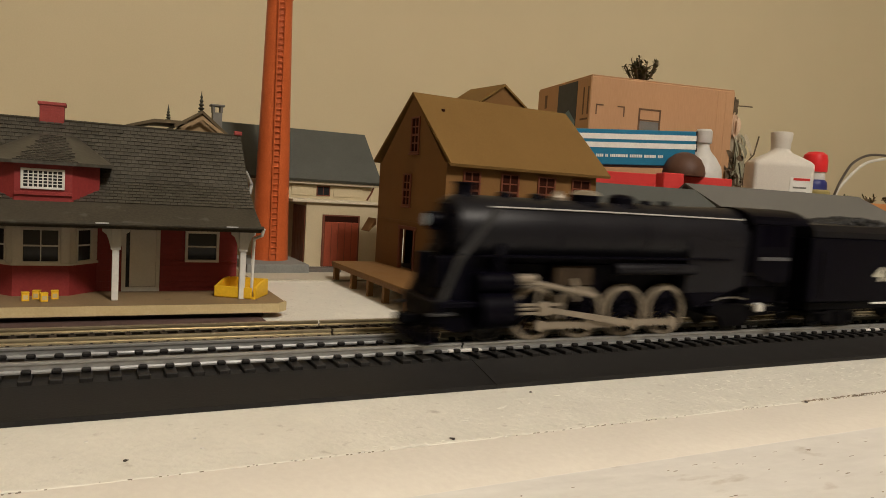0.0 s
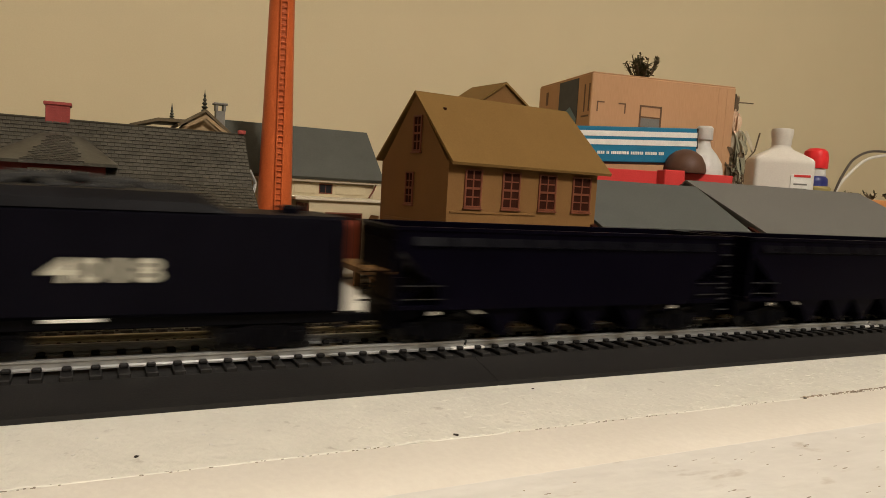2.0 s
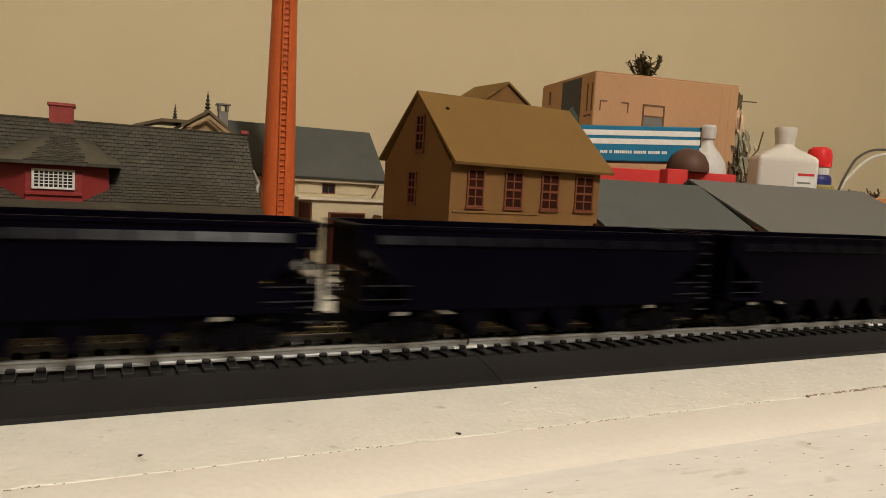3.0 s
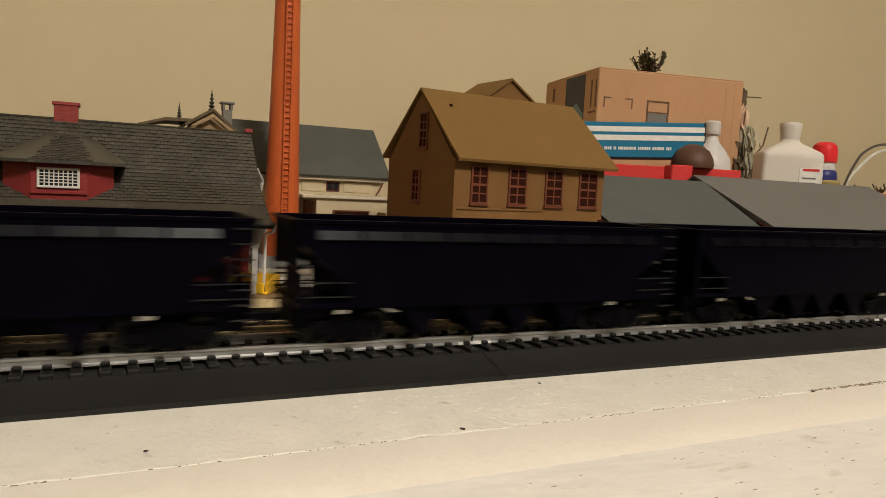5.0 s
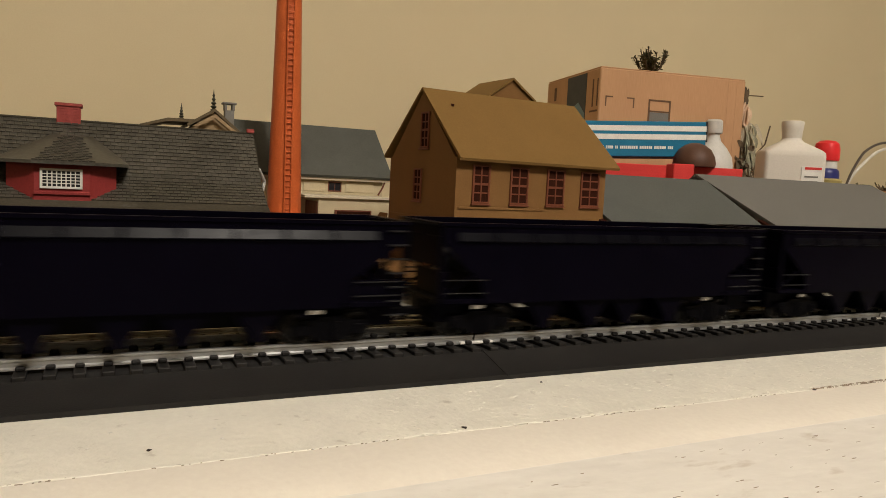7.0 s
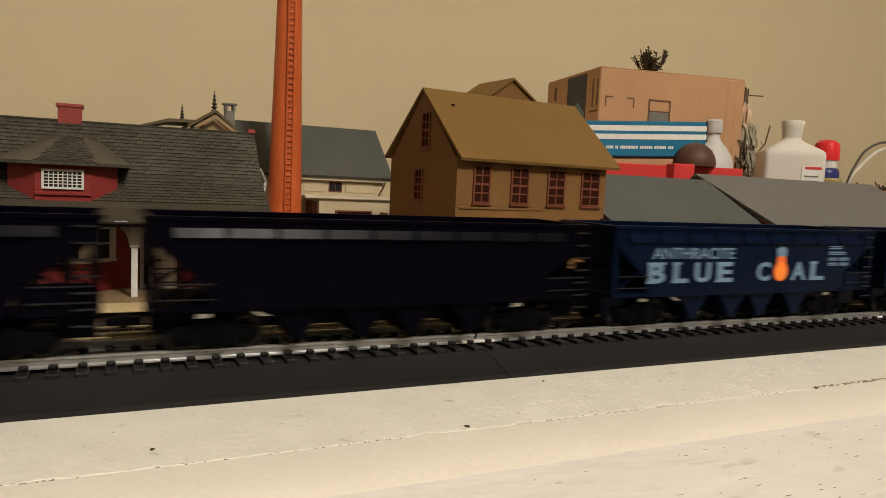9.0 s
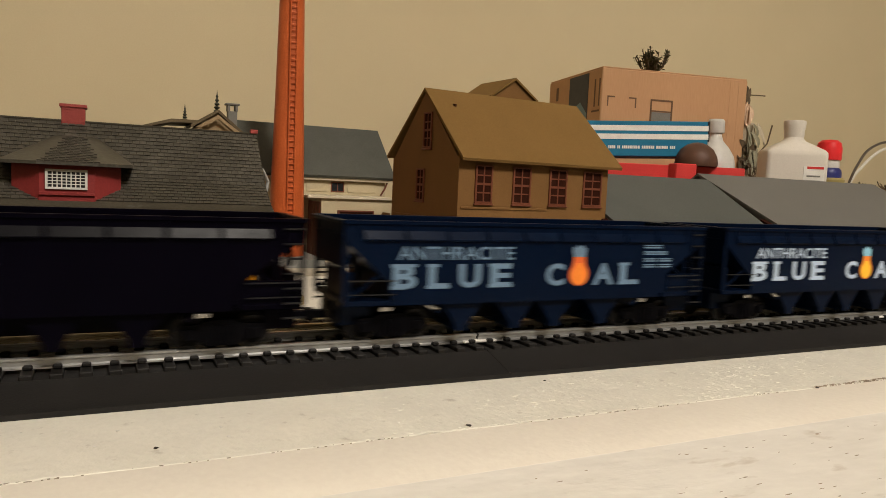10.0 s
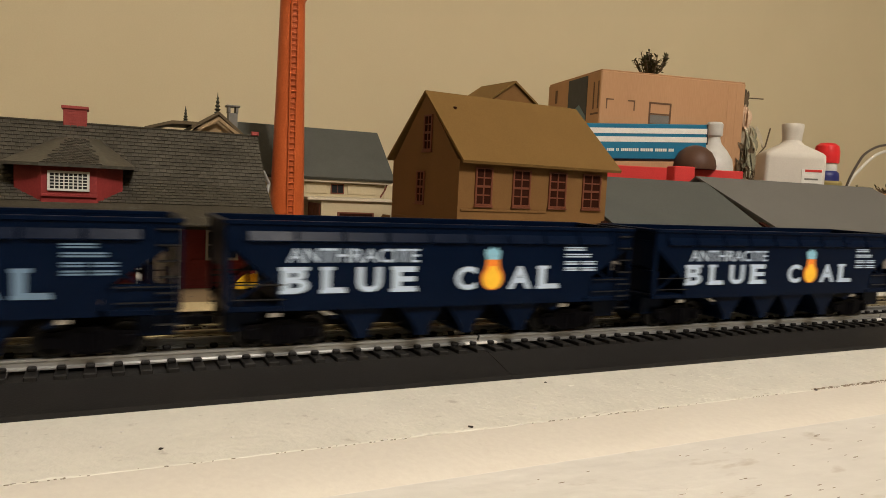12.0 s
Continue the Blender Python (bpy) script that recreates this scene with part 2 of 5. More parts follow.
def prism(bm, poly, axis, a, b):
    """A polygon of two coordinates pushed along an axis from a to b."""
    def at(p, d):
        return (d, p[0], p[1]) if axis == "x" else (p[0], d, p[1]) if axis == "y" else (p[0], p[1], d)
    lo = [bm.verts.new(at(p, a)) for p in poly]
    hi = [bm.verts.new(at(p, b)) for p in poly]
    bm.faces.new(lo)
    bm.faces.new(hi)
    for i in range(len(poly)):
        j = (i + 1) % len(poly)
        bm.faces.new((lo[i], lo[j], hi[j], hi[i]))
    return bm


def rod(bm, p0, p1, r0, r1=None, seg=10):
    """A round bar or cone between two points."""
    p0, p1 = Vector(p0), Vector(p1)
    d = p1 - p0
    m = Matrix.Translation((p0 + p1) / 2) @ d.to_track_quat("Z", "Y").to_matrix().to_4x4()
    bmesh.ops.create_cone(bm, cap_ends=True, segments=seg, radius1=r0, radius2=r0 if r1 is None else r1, depth=d.length, matrix=m)
    return bm


def lathe(bm, prof, seg=24, at=(0, 0, 0), tilt=None, sx=1.0, sy=1.0):
    """Turns a profile of (radius, height) round the z axis."""
    m = Matrix.Translation(at) @ (tilt or Matrix())
    rings = []
    for r, z in prof:
        rings.append([bm.verts.new(m @ Vector((max(r, 0.001) * sx * math.cos(2 * math.pi * k / seg), max(r, 0.001) * sy * math.sin(2 * math.pi * k / seg), z))) for k in range(seg)])
    for a, b in zip(rings, rings[1:]):
        for k in range(seg):
            bm.faces.new((a[k], a[(k + 1) % seg], b[(k + 1) % seg], b[k]))
    bm.faces.new(rings[0][::-1])
    bm.faces.new(rings[-1])
    return bm


def tube(bm, pts, r, seg=8):
    for a, b in zip(pts, pts[1:]):
        rod(bm, a, b, r, r, seg)
    return bm


def B():
    return bmesh.new()


def to_mesh(name, bm, material, smooth=0.0):
    bmesh.ops.recalc_face_normals(bm, faces=bm.faces[:])
    me = bpy.data.meshes.new(name)
    for v in bm.verts:
        v.co *= MM
    bm.to_mesh(me)
    bm.free()
    me.materials.append(material)
    if smooth:
        me.shade_smooth()
        me.set_sharp_from_angle(angle=radians(smooth))
    return me


def part(name, bm, material, parent, label="", smooth=30.0):
    ob = new(name, to_mesh(name, bm, material, smooth) if isinstance(bm, bmesh.types.BMesh) else bm)
    ob.parent = parent
    if label:
        tagged(ob, label)
    return ob


def thing(name, label, category, x=0, y=0, z=0, rz=0, group="", kind=""):
    ob = new(name)
    ob.empty_display_size = 0.01
    ob.matrix_world = pose(x * MM, y * MM, z * MM, 0, 0, rz)
    return tagged(ob, label, category, group, kind)


def solid(name, bm, material, label, category, x=0, y=0, z=0, rz=0, group="", kind="", smooth=30.0):
    ob = new(name, to_mesh(name, bm, material, smooth))
    ob.matrix_world = pose(x * MM, y * MM, z * MM, 0, 0, rz)
    return tagged(ob, label, category, group, kind)


def words(name, text, width, height, material, parent, x, y, z, bold=0.0, depth=0.12, label="", slant=0.0):
    """Lettering that stands on a side facing -y, fitted to width and height."""
    cu = bpy.data.curves.new(name, "FONT")
    cu.body, cu.size, cu.extrude, cu.offset, cu.resolution_u = text, 1.0, 0.0, bold, 3
    tmp = bpy.data.objects.new(name, cu)
    scene.collection.objects.link(tmp)
    me = bpy.data.meshes.new_from_object(tmp.evaluated_get(bpy.context.evaluated_depsgraph_get()))
    scene.collection.objects.unlink(tmp)
    bpy.data.objects.remove(tmp)
    xs = [v.co.x for v in me.vertices]
    ys = [v.co.y for v in me.vertices]
    w, h = max(xs) - min(xs), max(ys) - min(ys)
    for v in me.vertices:
        v.co = Vector((x + (v.co.x - min(xs)) / w * width, y, z + (v.co.y - min(ys)) / h * height)) * MM
    me.materials.append(material)
    ob = new(name, me)
    ob.parent = parent
    return tagged(ob, label) if label else ob

# ---- the room ----
def slab(name, x0, x1, y0, y1, z0, z1, material, label, category):
    return solid(name, box(B(), x0, x1, y0, y1, z0, z1), material, label, category, kind="structure")


# all but wall_north are out of view, added to close the room for bounced light
slab("floor", -2400, 4000, -4300, 920, -800, -750, FLOOR, "unseen dark brown floor closing the room", "floor")
slab("ceiling", -2400, 4000, -4300, 920, 1650, 1700, CEIL, "unseen off-white ceiling that bounces the lamp's light", "ceiling")
slab("wall_north", -2300, 3900, 860, 920, -750, 1650, WALL, "warm beige painted wall behind the layout", "wall")
slab("wall_south", -2300, 3900, -4300, -4240, -750, 1650, WALL, "unseen warm beige wall closing the room", "wall")
slab("wall_east", 3900, 3960, -4300, 920, -750, 1650, WALL, "unseen warm beige wall closing the room", "wall")
slab("wall_west", -2360, -2300, -4300, 920, -750, 1650, WALL, "unseen warm beige wall closing the room", "wall")

# out-of-view fixture added above the lamp
for lx, ly, lz in (LAMP,):
    cl = thing("ceiling_light", "round unseen ceiling light with a glowing milky diffuser", "light", lx * 1000, ly * 1000, 1600, group="ceiling lights")
    part("frame", lathe(B(), [(150, 0), (155, 10), (150, 50)], 32), WHITEPL, cl)
    part("diffuser", lathe(B(), [(20, -26), (90, -18), (140, 0)], 32), BULBGLOW, cl)

# layout board: a thick painted board, a cream edge strip and a chipped lower board in front of it
EDGE_Y, STRIP_Y = -63.5, -87.0
bm = B()
rnd = random.Random(4)
n_seg = 900
front = []
for i in range(n_seg + 1):
    x = -1800 + 4300 * i / n_seg
    d = 0.5 * noise.noise((x * 0.05, 3.1, 0)) + 0.55 * noise.noise((x * 0.35, 7.7, 0))
    if rnd.random() < 0.10:
        d += rnd.uniform(0.4, 1.1)
    front.append((x, EDGE_Y + d))
lo = [bm.verts.new((x, y, -18)) for x, y in front]
mid = [bm.verts.new((x, y, -0.18)) for x, y in front]
top = [bm.verts.new((x, y + 0.3, 0)) for x, y in front]
bk = [bm.verts.new((x, 620, 0)) for x, y in front]
for a, b in ((lo, mid), (mid, top), (top, bk)):
    for i in range(n_seg):
        bm.faces.new((a[i], a[i + 1], b[i + 1], b[i]))
ground = solid("ground", bm, BOARD, "white painted layout board with rough brushed paint", "board", kind="structure", smooth=25)
bm = B()
prism(bm, [(EDGE_Y - 0.15, -18), (EDGE_Y - 0.05, -0.16), (EDGE_Y - 0.9, -0.07), (-78, -0.25), (-82, -0.5), (-85, -0.85), (STRIP_Y, -1.2), (STRIP_Y, -18)], "x", -1800, 2500)
solid("trim", bm, STRIP, "smooth cream painted edge strip along the board", "trim", kind="structure")
bm = B()
prism(bm, [(STRIP_Y - 0.02, -18), (STRIP_Y - 0.02, -1.21), (STRIP_Y - 1.0, -1.3), (STRIP_Y - 3, -1.42), (-130, -3.0), (-205, -6.5), (-205, -18)], "x", -1800, 2500)
solid("lower_board", bm, SLAB, "chipped off-white painted lower board", "board", kind="structure")
table = thing("table_frame", "plain wooden table frame under the layout board", "table", 0, 0, -18)
for x in (-1700, 300, 2400):
    for y in (-180, 600):
        part("leg", box(B(), x - 25, x + 25, y - 25, y + 25, -732, 0, 2), PINEWOOD, table)

# scattered crumbs and paint flecks on the board
for k in range(46):
    x, y = rnd.uniform(-20, 420), rnd.choice((rnd.uniform(-61, -28), EDGE_Y + rnd.uniform(-0.6, 0.8)))
    r = rnd.uniform(0.2, 0.5)
    if k == 0: x, y, r = 22.4, -53.2, 0.65
    if k == 1: x, y, r = 98.5, -61.4, 0.75
    if k == 2: x, y, r = 230.2, -64.2, 0.7
    if k == 3: x, y, r = 143, -30.0, 0.5
    bm = B()
    bmesh.ops.create_icosphere(bm, subdivisions=1, radius=r)
    for v in bm.verts:
        v.co += Vector([rnd.uniform(-0.4, 0.4) * r for _ in range(3)])
        v.co.z *= 0.45
    solid("crumb", bm, OLDTIE if k < 4 else SLAB, "tiny dark crumb on the white board" if k < 4 else "tiny flake of loose paint on the board", "crumb", x, y, r * 0.3, group="crumbs on the board")

# fine splits and chips in the paint along the strip
bm = B()
for k in range(420):
    x = -20 + k * 1.25 + rnd.uniform(-0.6, 0.6)
    if noise.noise((x * 0.06, 1.7, 0)) + rnd.uniform(-0.5, 0.5) < -0.02:
        continue
    w = rnd.uniform(0.12, 0.55)
    y = EDGE_Y + rnd.uniform(-0.3, 0.35)
    prism(bm, [(x - w, y), (x - w * 0.3, y - rnd.uniform(0.04, 0.14)), (x + w, y - 0.03), (x + w * 0.4, y + rnd.uniform(0.04, 0.16)), (x - w * 0.5, y + 0.06)], "z", -0.35, 0.04)
solid("paint_cracks", bm, CRACK, "fine broken line of splits in the paint", "cracks", kind="stuff")
# the paint has broken away from the joint at one stretch
bm = B()
for k in range(150):
    x = 229 + 62 * rnd.random()
    w = rnd.uniform(0.25, 0.9)
    y = EDGE_Y + 0.5 + 0.011 * (x - 232) + rnd.gauss(0, 0.28)
    h = rnd.uniform(0.06, 0.2)
    prism(bm, [(x - w, y), (x - w * 0.3, y - h), (x + w, y - h * 0.4), (x + w * 0.5, y + h), (x - w * 0.6, y + h * 0.7)], "z", -0.35, rnd.uniform(0.05, 0.3))
solid("bare_split", bm, CHIP, "grey-brown bare wood where the paint broke away", "cracks", kind="stuff")
# raised drips of paint along the same line
bm = B()
for k in range(260):
    x = 60 + k * 1.5 + rnd.uniform(-0.8, 0.8)
    y = EDGE_Y + abs(rnd.gauss(0, 1.2)) + 0.2
    r = rnd.uniform(0.15, 0.5)
    bmesh.ops.create_icosphere(bm, subdivisions=1, radius=r, matrix=Matrix.Translation((x, y, -0.02)) @ Matrix.Diagonal((1.6, 1, 0.5, 1)))
for k in range(1000):
    x, y = 60 + 330 * rnd.random() ** 0.75, rnd.uniform(-62, -24)
    r = rnd.uniform(0.14, 0.42)
    m = Matrix.Translation((x, y, -0.02)) @ Matrix.Rotation(rnd.uniform(-0.5, 0.9), 4, "Z") @ Matrix.Diagonal((rnd.uniform(1.2, 4.0), 1, rnd.uniform(0.35, 0.7), 1))
    bmesh.ops.create_icosphere(bm, subdivisions=1, radius=r, matrix=m)
solid("paint_drips", bm, BOARD, "small raised lumps of white paint on the board", "paint lumps", kind="stuff")
# dark chips where the lower board's paint has come off
bm = B()
for k in range(210):
    x, y = 60 + 260 * rnd.random(), -91 - 55 * rnd.random()
    if noise.noise((x * 0.03, y * 0.05, 4.4)) < -0.08:
        continue
    z = -1.35 + (y + 88.2) * 0.0395
    w, h = rnd.uniform(0.25, 1.3), rnd.uniform(0.06, 0.22)
    prism(bm, [(x - w, y), (x - w * 0.4, y - h), (x + w * 0.7, y - h * 0.5), (x + w, y + h * 0.4), (x, y + h)], "z", z - 0.2, z + 0.06)
solid("paint_chips", bm, CHIP, "small brown chips in the lower board's paint", "chips", kind="stuff")

# ---- the track the train runs on ----
PITCH = 7.28
YC = 10.7
RAIL_Z = 9.8
ROAD = [(-23.6, 0.02), (-23.6, 1.55), (-22.2, 1.75), (-7.4, 5.1), (-6.9, 5.4), (28.3, 5.4), (28.8, 5.1), (44.6, 1.2), (45.1, 0.02)]


def rail(bm, yc, x0, x1, zf=6.7, zt=RAIL_Z):
    prism(bm, [(yc - 1.35, zf), (yc - 1.35, zf + 0.45), (yc - 0.35, zf + 0.8), (yc - 0.35, zt - 1.0), (yc - 0.85, zt - 0.75), (yc - 0.85, zt - 0.15), (yc - 0.65, zt), (yc + 0.65, zt), (yc + 0.85, zt - 0.15), (yc + 0.85, zt - 0.75), (yc + 0.35, zt - 1.0), (yc + 0.35, zf + 0.8), (yc + 1.35, zf + 0.45), (yc + 1.35, zf)], "x", x0, x1)


def tie_mesh(name, y0, y1, z0, z1, w, mat, sw=1.25, sh=1.3):
    bm = B()
    box(bm, -w / 2, w / 2, y0, y1, z0, z1, 0.25)
    for yr in (y0 + (y1 - y0 - 18.3) / 2, y1 - (y1 - y0 - 18.3) / 2):
        for s in (-1, 1):
            box(bm, -sw, sw, yr + s * 1.9 - sw * 0.65, yr + s * 1.8 + sw * 0.65, z1, z1 + sh, sh * 0.28)
    return to_mesh(name, bm, mat)


TIE_ME = tie_mesh("tie", -6.8, 28.2, 4.8, 6.7, 3.3, TIE)
SECTION = 31.5 * PITCH
JOINT = 18.47 * PITCH - 0.6
for s in range(-8, 10):
    x0, x1 = JOINT + s * SECTION, JOINT + (s + 1) * SECTION
    tr = thing("track_section", "black plastic roadbed track with steel rails", "track", x0, 0, 0, group="roadbed track")
    part("roadbed", prism(B(), ROAD, "x", 0.12, SECTION - 0.12), ROADBED, tr)
    for yr in (1.55, 19.85):
        bm = B()
        rail(bm, yr, 0.4, SECTION - 0.4)
        part("rail", bm, STEEL, tr)
        bm = B()
        box(bm, -6, 7.5, yr - 1.9, yr + 1.9, 6.62, 7.6, 0.25)
        part("rail_joiner", bm, NICKEL, tr, "bright metal rail joiner")
    first = math.ceil(x0 / PITCH)
    k = first
    while k * PITCH < x1 - 1.0:
        t = part("tie", TIE_ME, None, tr)
        t.location = ((k * PITCH - x0) * MM, 0, 0)
        k += 1

# ---- the brass track behind it ----
OTIE_ME = tie_mesh("tie", -15, 15, 0.02, 1.9, 2.5, OLDTIE, 0.6, 0.45)
for x0, x1 in ((-580, -354), (-353.5, -125.5), (-125, 103.5), (104, 330), (330.5, 560), (560.5, 790)):
    tr = thing("brass_track_section", "old brass-railed track with dark brown ties", "track", x0, 66.5, 0, group="brass track")
    # thin dark brown strip covers the white board between the rails
    part("roadbed", prism(B(), [(-15.5, 0.015), (-14.2, 0.7), (14.2, 0.7), (15.5, 0.015)], "x", 0.1, x1 - x0 - 0.1), DARKSTRIP, tr, "thin dark brown strip under the ties")
    for yr in (-9.15, 9.15):
        bm = B()
        rail(bm, yr, 0.2, x1 - x0 - 0.2, 1.95, 4.3)
        part("rail", bm, BRASS, tr, "dull brass rail")
    k = 0
    while 2.5 + k * 6.3 < x1 - x0:
        t = part("tie", OTIE_ME, None, tr)
        t.location = ((2.5 + k * 6.3) * MM, 0, 0)
        k += 1

# ---- the train ----
CAR_PITCH = 163.7
WHEELSETS = []  # (object, radius in mm, its owner's start, local x, local z)


def wheel_mesh(name, r, gauge, mat, tread=2.2, spokes=0, centre=None):
    """An axle with two flanged wheels, lying along y round its own middle."""
    bm = B()
    t = Matrix.Rotation(radians(90), 4, "X")
    for s in (-1, 1):
        y = s * gauge / 2
        if spokes:
            w = tread
            rim = [(r * 0.84, -w / 2), (r, -w / 2), (r, w / 2 - 0.4), (r + 0.7, w / 2 - 0.4), (r + 0.7, w / 2), (r * 0.84, w / 2)]
            seg = 28
            m = Matrix.Translation((0, y, 0)) @ Matrix.Rotation(radians(-90 * s), 4, "X")
            rings = [[bm.verts.new(m @ Vector((a * math.cos(2 * math.pi * k / seg), a * math.sin(2 * math.pi * k / seg), -z))) for k in range(seg)] for a, z in rim]
            for a, b in zip(rings, rings[1:] + rings[:1]):
                for k in range(seg):
                    bm.faces.new((a[k], a[(k + 1) % seg], b[(k + 1) % seg], b[k]))
            rims, bm = bm, centre
            rod(bm, (0, y - 1.3, 0), (0, y + 1.3, 0), r * 0.24, None, 14)
            cw = [(math.cos(a) * q, math.sin(a) * q) for q, rng in ((r * 0.83, range(-5, 6)), (r * 0.5, range(5, -6, -1))) for a in [math.pi + radians(9 * k) for k in rng]]
            prism(bm, cw, "y", y - 0.9, y + 0.9)
            rod(bm, (r * 0.45, y - 1.0, 0), (r * 0.45, y + s * 3.4, 0), 0.9, None, 10)
            bm = rims
        else:
            prof = [(r * 0.35, -tread / 2 - 0.2), (r * 0.4, -tread / 2), (r * 0.75, -tread / 2 + 0.6), (r * 0.8, -tread / 2), (r, -tread / 2), (r, tread / 2 - 0.4), (r + 0.6, tread / 2 - 0.4), (r + 0.6, tread / 2), (r * 0.3, tread / 2)]
            lathe(bm, prof, 20, (0, y, 0), Matrix.Rotation(radians(90 * s), 4, "X"))
    rod(bm, (0, -gauge / 2, 0), (0, gauge / 2, 0), 1.1, None, 8)
    return to_mesh(name, bm, mat, 35)


CARWHEEL_ME = wheel_mesh("wheelset", 5.0, 17.6, WHEELSTEEL, 2.2)


def truck_frame(bm, xc, half, z):
    """Arch-bar side frames, bolster and journal boxes of a freight truck."""
    for s in (-1, 1):
        y = s * 12.0
        prism(bm, [(xc - half - 3.2, z + 0.8), (xc - half - 2.2, z + 2.8), (xc - half + 3, z + 3.0), (xc - 3.4, z + 4.2), (xc + 3.4, z + 4.2), (xc + half - 3, z + 3.0), (xc + half + 2.2, z + 2.8), (xc + half + 3.2, z + 0.8), (xc + half + 1.5, z - 1.6), (xc + half - 2, z - 1.2), (xc + 4, z - 3.6), (xc - 4, z - 3.6), (xc - half + 2, z - 1.2), (xc - half - 1.5, z - 1.6)], "y", y - 1.0, y + 1.0)
        for d in (-half, half):
            box(bm, xc + d - 1.7, xc + d + 1.7, y + s * 0.8 - 1.2, y + s * 0.8 + 1.2, z - 1.7, z + 1.7, 0.3)
        for d in (-1.9, 0, 1.9):
            rod(bm, (xc + d, y + s * 0.9, z - 3), (xc + d, y + s * 0.9, z + 2.6), 0.75, None, 8)
    box(bm, xc - 2.6, xc + 2.6, -12, 12, z - 1, z + 3.5, 0.3)
    return bm


def coupler(bm, x, z, d):
    box(bm, min(x, x + d * 6), max(x, x + d * 6), -1.6, 1.6, z - 1.2, z + 1.2, 0.2)
    box(bm, min(x + d * 4.2, x + d * 8.0), max(x + d * 4.2, x + d * 8.0), -2.3, 2.3, z - 1.9, z + 1.9, 0.5)
    return bm


def hopper(blue, x, faded=False):
    """Four-bay hopper: the near end is at local x = 0, the rails at z = 9.8."""
    paint = HOPBLUE if blue else HOPBLACK
    L, W, ZT, ZS = 152.0, 17.6, 50.0, 22.6
    XA, XB = 2.6, 154.4  # the end sheets
    car = thing("hopper_car", "dark blue coal hopper car with faded pale blue lettering" if faded else "dark blue coal hopper car with white and orange lettering" if blue else "plain black four-bay coal hopper car", "train car", x, YC, 0, group="hopper cars of the train")
    # body: two side sheets with slanted lower corners, slope sheets and end sheets
    bm = B()
    side = [(XA, ZT), (XA, 44.0), (XA + 1.0, 43.0), (16.5, 31.6), (18.2, 30.2), (19.5, ZS), (L - 19.5, ZS), (L - 18.2, 30.2), (L - 16.5, 31.6), (XB - 1.2, 43.4), (XB, 44.6), (XB, ZT)]
    for s in (-1, 1):
        prism(bm, side, "y", s * W - 0.5, s * W + 0.5)
    for xe, d in ((XA + 0.6, 1), (XB - 0.6, -1)):
        prism(bm, [(xe, ZT - 0.2), (xe + d * 1.0, ZT - 0.2), (xe + d * 1.0, 45.2), (xe + d * 34.5, 20.0), (xe + d * 33.5, 19.2), (xe, 44.4)], "y", -W + 0.6, W - 0.6)
    body = part("body", bm, paint, car)
    bm = B()
    for s in (-1, 1):
        box(bm, XA - 0.4, XB + 0.4, s * (W + 0.3) - 0.9, s * (W + 0.3) + 0.9, ZT - 0.9, ZT + 0.5, 0.25)
    for xe in (XA, XB):
        box(bm, xe - 0.9, xe + 0.9, -W, W, ZT - 0.7, ZT + 0.4, 0.2)
    part("top_sill", bm, paint, car)
    # slanted upper side panels between the ribs
    ribs = [8.5 + k * (L - 16.5) / 9 for k in range(10)]
    for a, b in zip(ribs, ribs[1:]):
        for s in (-1, 1):
            y = s * (W + 0.5)
            part("side_panel", prism(B(), [(y, 43.9), (y + s * 1.15, 44.2), (y + s * 1.2, 44.5), (y, 47.2)], "x", a + 0.75, b - 0.75), PANELBLUE if blue else PANELBLACK, car)
    for k in ribs:
        for s in (-1, 1):
            y = s * (W + 0.5)
            part("rib", box(B(), k - 0.4, k + 0.4, min(y, y + s * 0.5), max(y, y + s * 0.5), 44.2, ZT - 0.9), paint, car)
    # end posts, ladders and platforms
    for xe, d in ((XA, 1), (XB, -1)):
        bm = B()
        box(bm, min(xe + d * 0.6, xe + d * 20), max(xe + d * 0.6, xe + d * 20), -W, W, 22.4, 24.2, 0.3)
        prism(bm, [(xe + d * 9.4, 24.1), (xe + d * 10.6, 24.1), (xe + d * 10.6, 37.4), (xe + d * 9.4, 38.2)], "y", -2.2, 2.2)
        prism(bm, [(xe + d * 16.0, 24.1), (xe + d * 21.0, 24.1), (xe + d * 21.0, 29.6), (xe + d * 17.4, 32.2)], "y", -W + 0.6, W - 0.6)
        box(bm, min(xe + d * 1.0, xe + d * 12), max(xe + d * 1.0, xe + d * 12), -11, 11, 15.2, 22.5, 0.3)
        box(bm, min(xe + d * 2.2, xe + d * 3.4), max(xe + d * 2.2, xe + d * 3.4), -W + 1, W - 8, 24.1, 33.4)
        if d > 0:
            box(bm, xe + 0.3, xe + 1.3, -W + 1.7, W - 1.7, 35.0, 45.5)
        else:
            box(bm, xe - 17.5, xe - 1.8, -W + 0.3, -W + 1.2, 24.1, 31.4)
            box(bm, xe - 9.0, xe - 8.0, -W + 1, W - 1, 24.1, 37.0)
        for s in (-1, 1):
            box(bm, min(xe, xe + d * 1.6), max(xe, xe + d * 1.6), s * (W - 0.8) - 0.8, s * (W - 0.8) + 0.8, 24, ZT - 1)
            rod(bm, (xe + d * 1.5, s * (W - 1), 24.3), (xe + d * 15.5, s * (W - 1), 34.5), 0.6, None, 6)
        part("end_platform", bm, paint, car)
        for s in (-1, 1):
            bm = B()
            if (xe > 50) == (s < 0):
                stile = B()
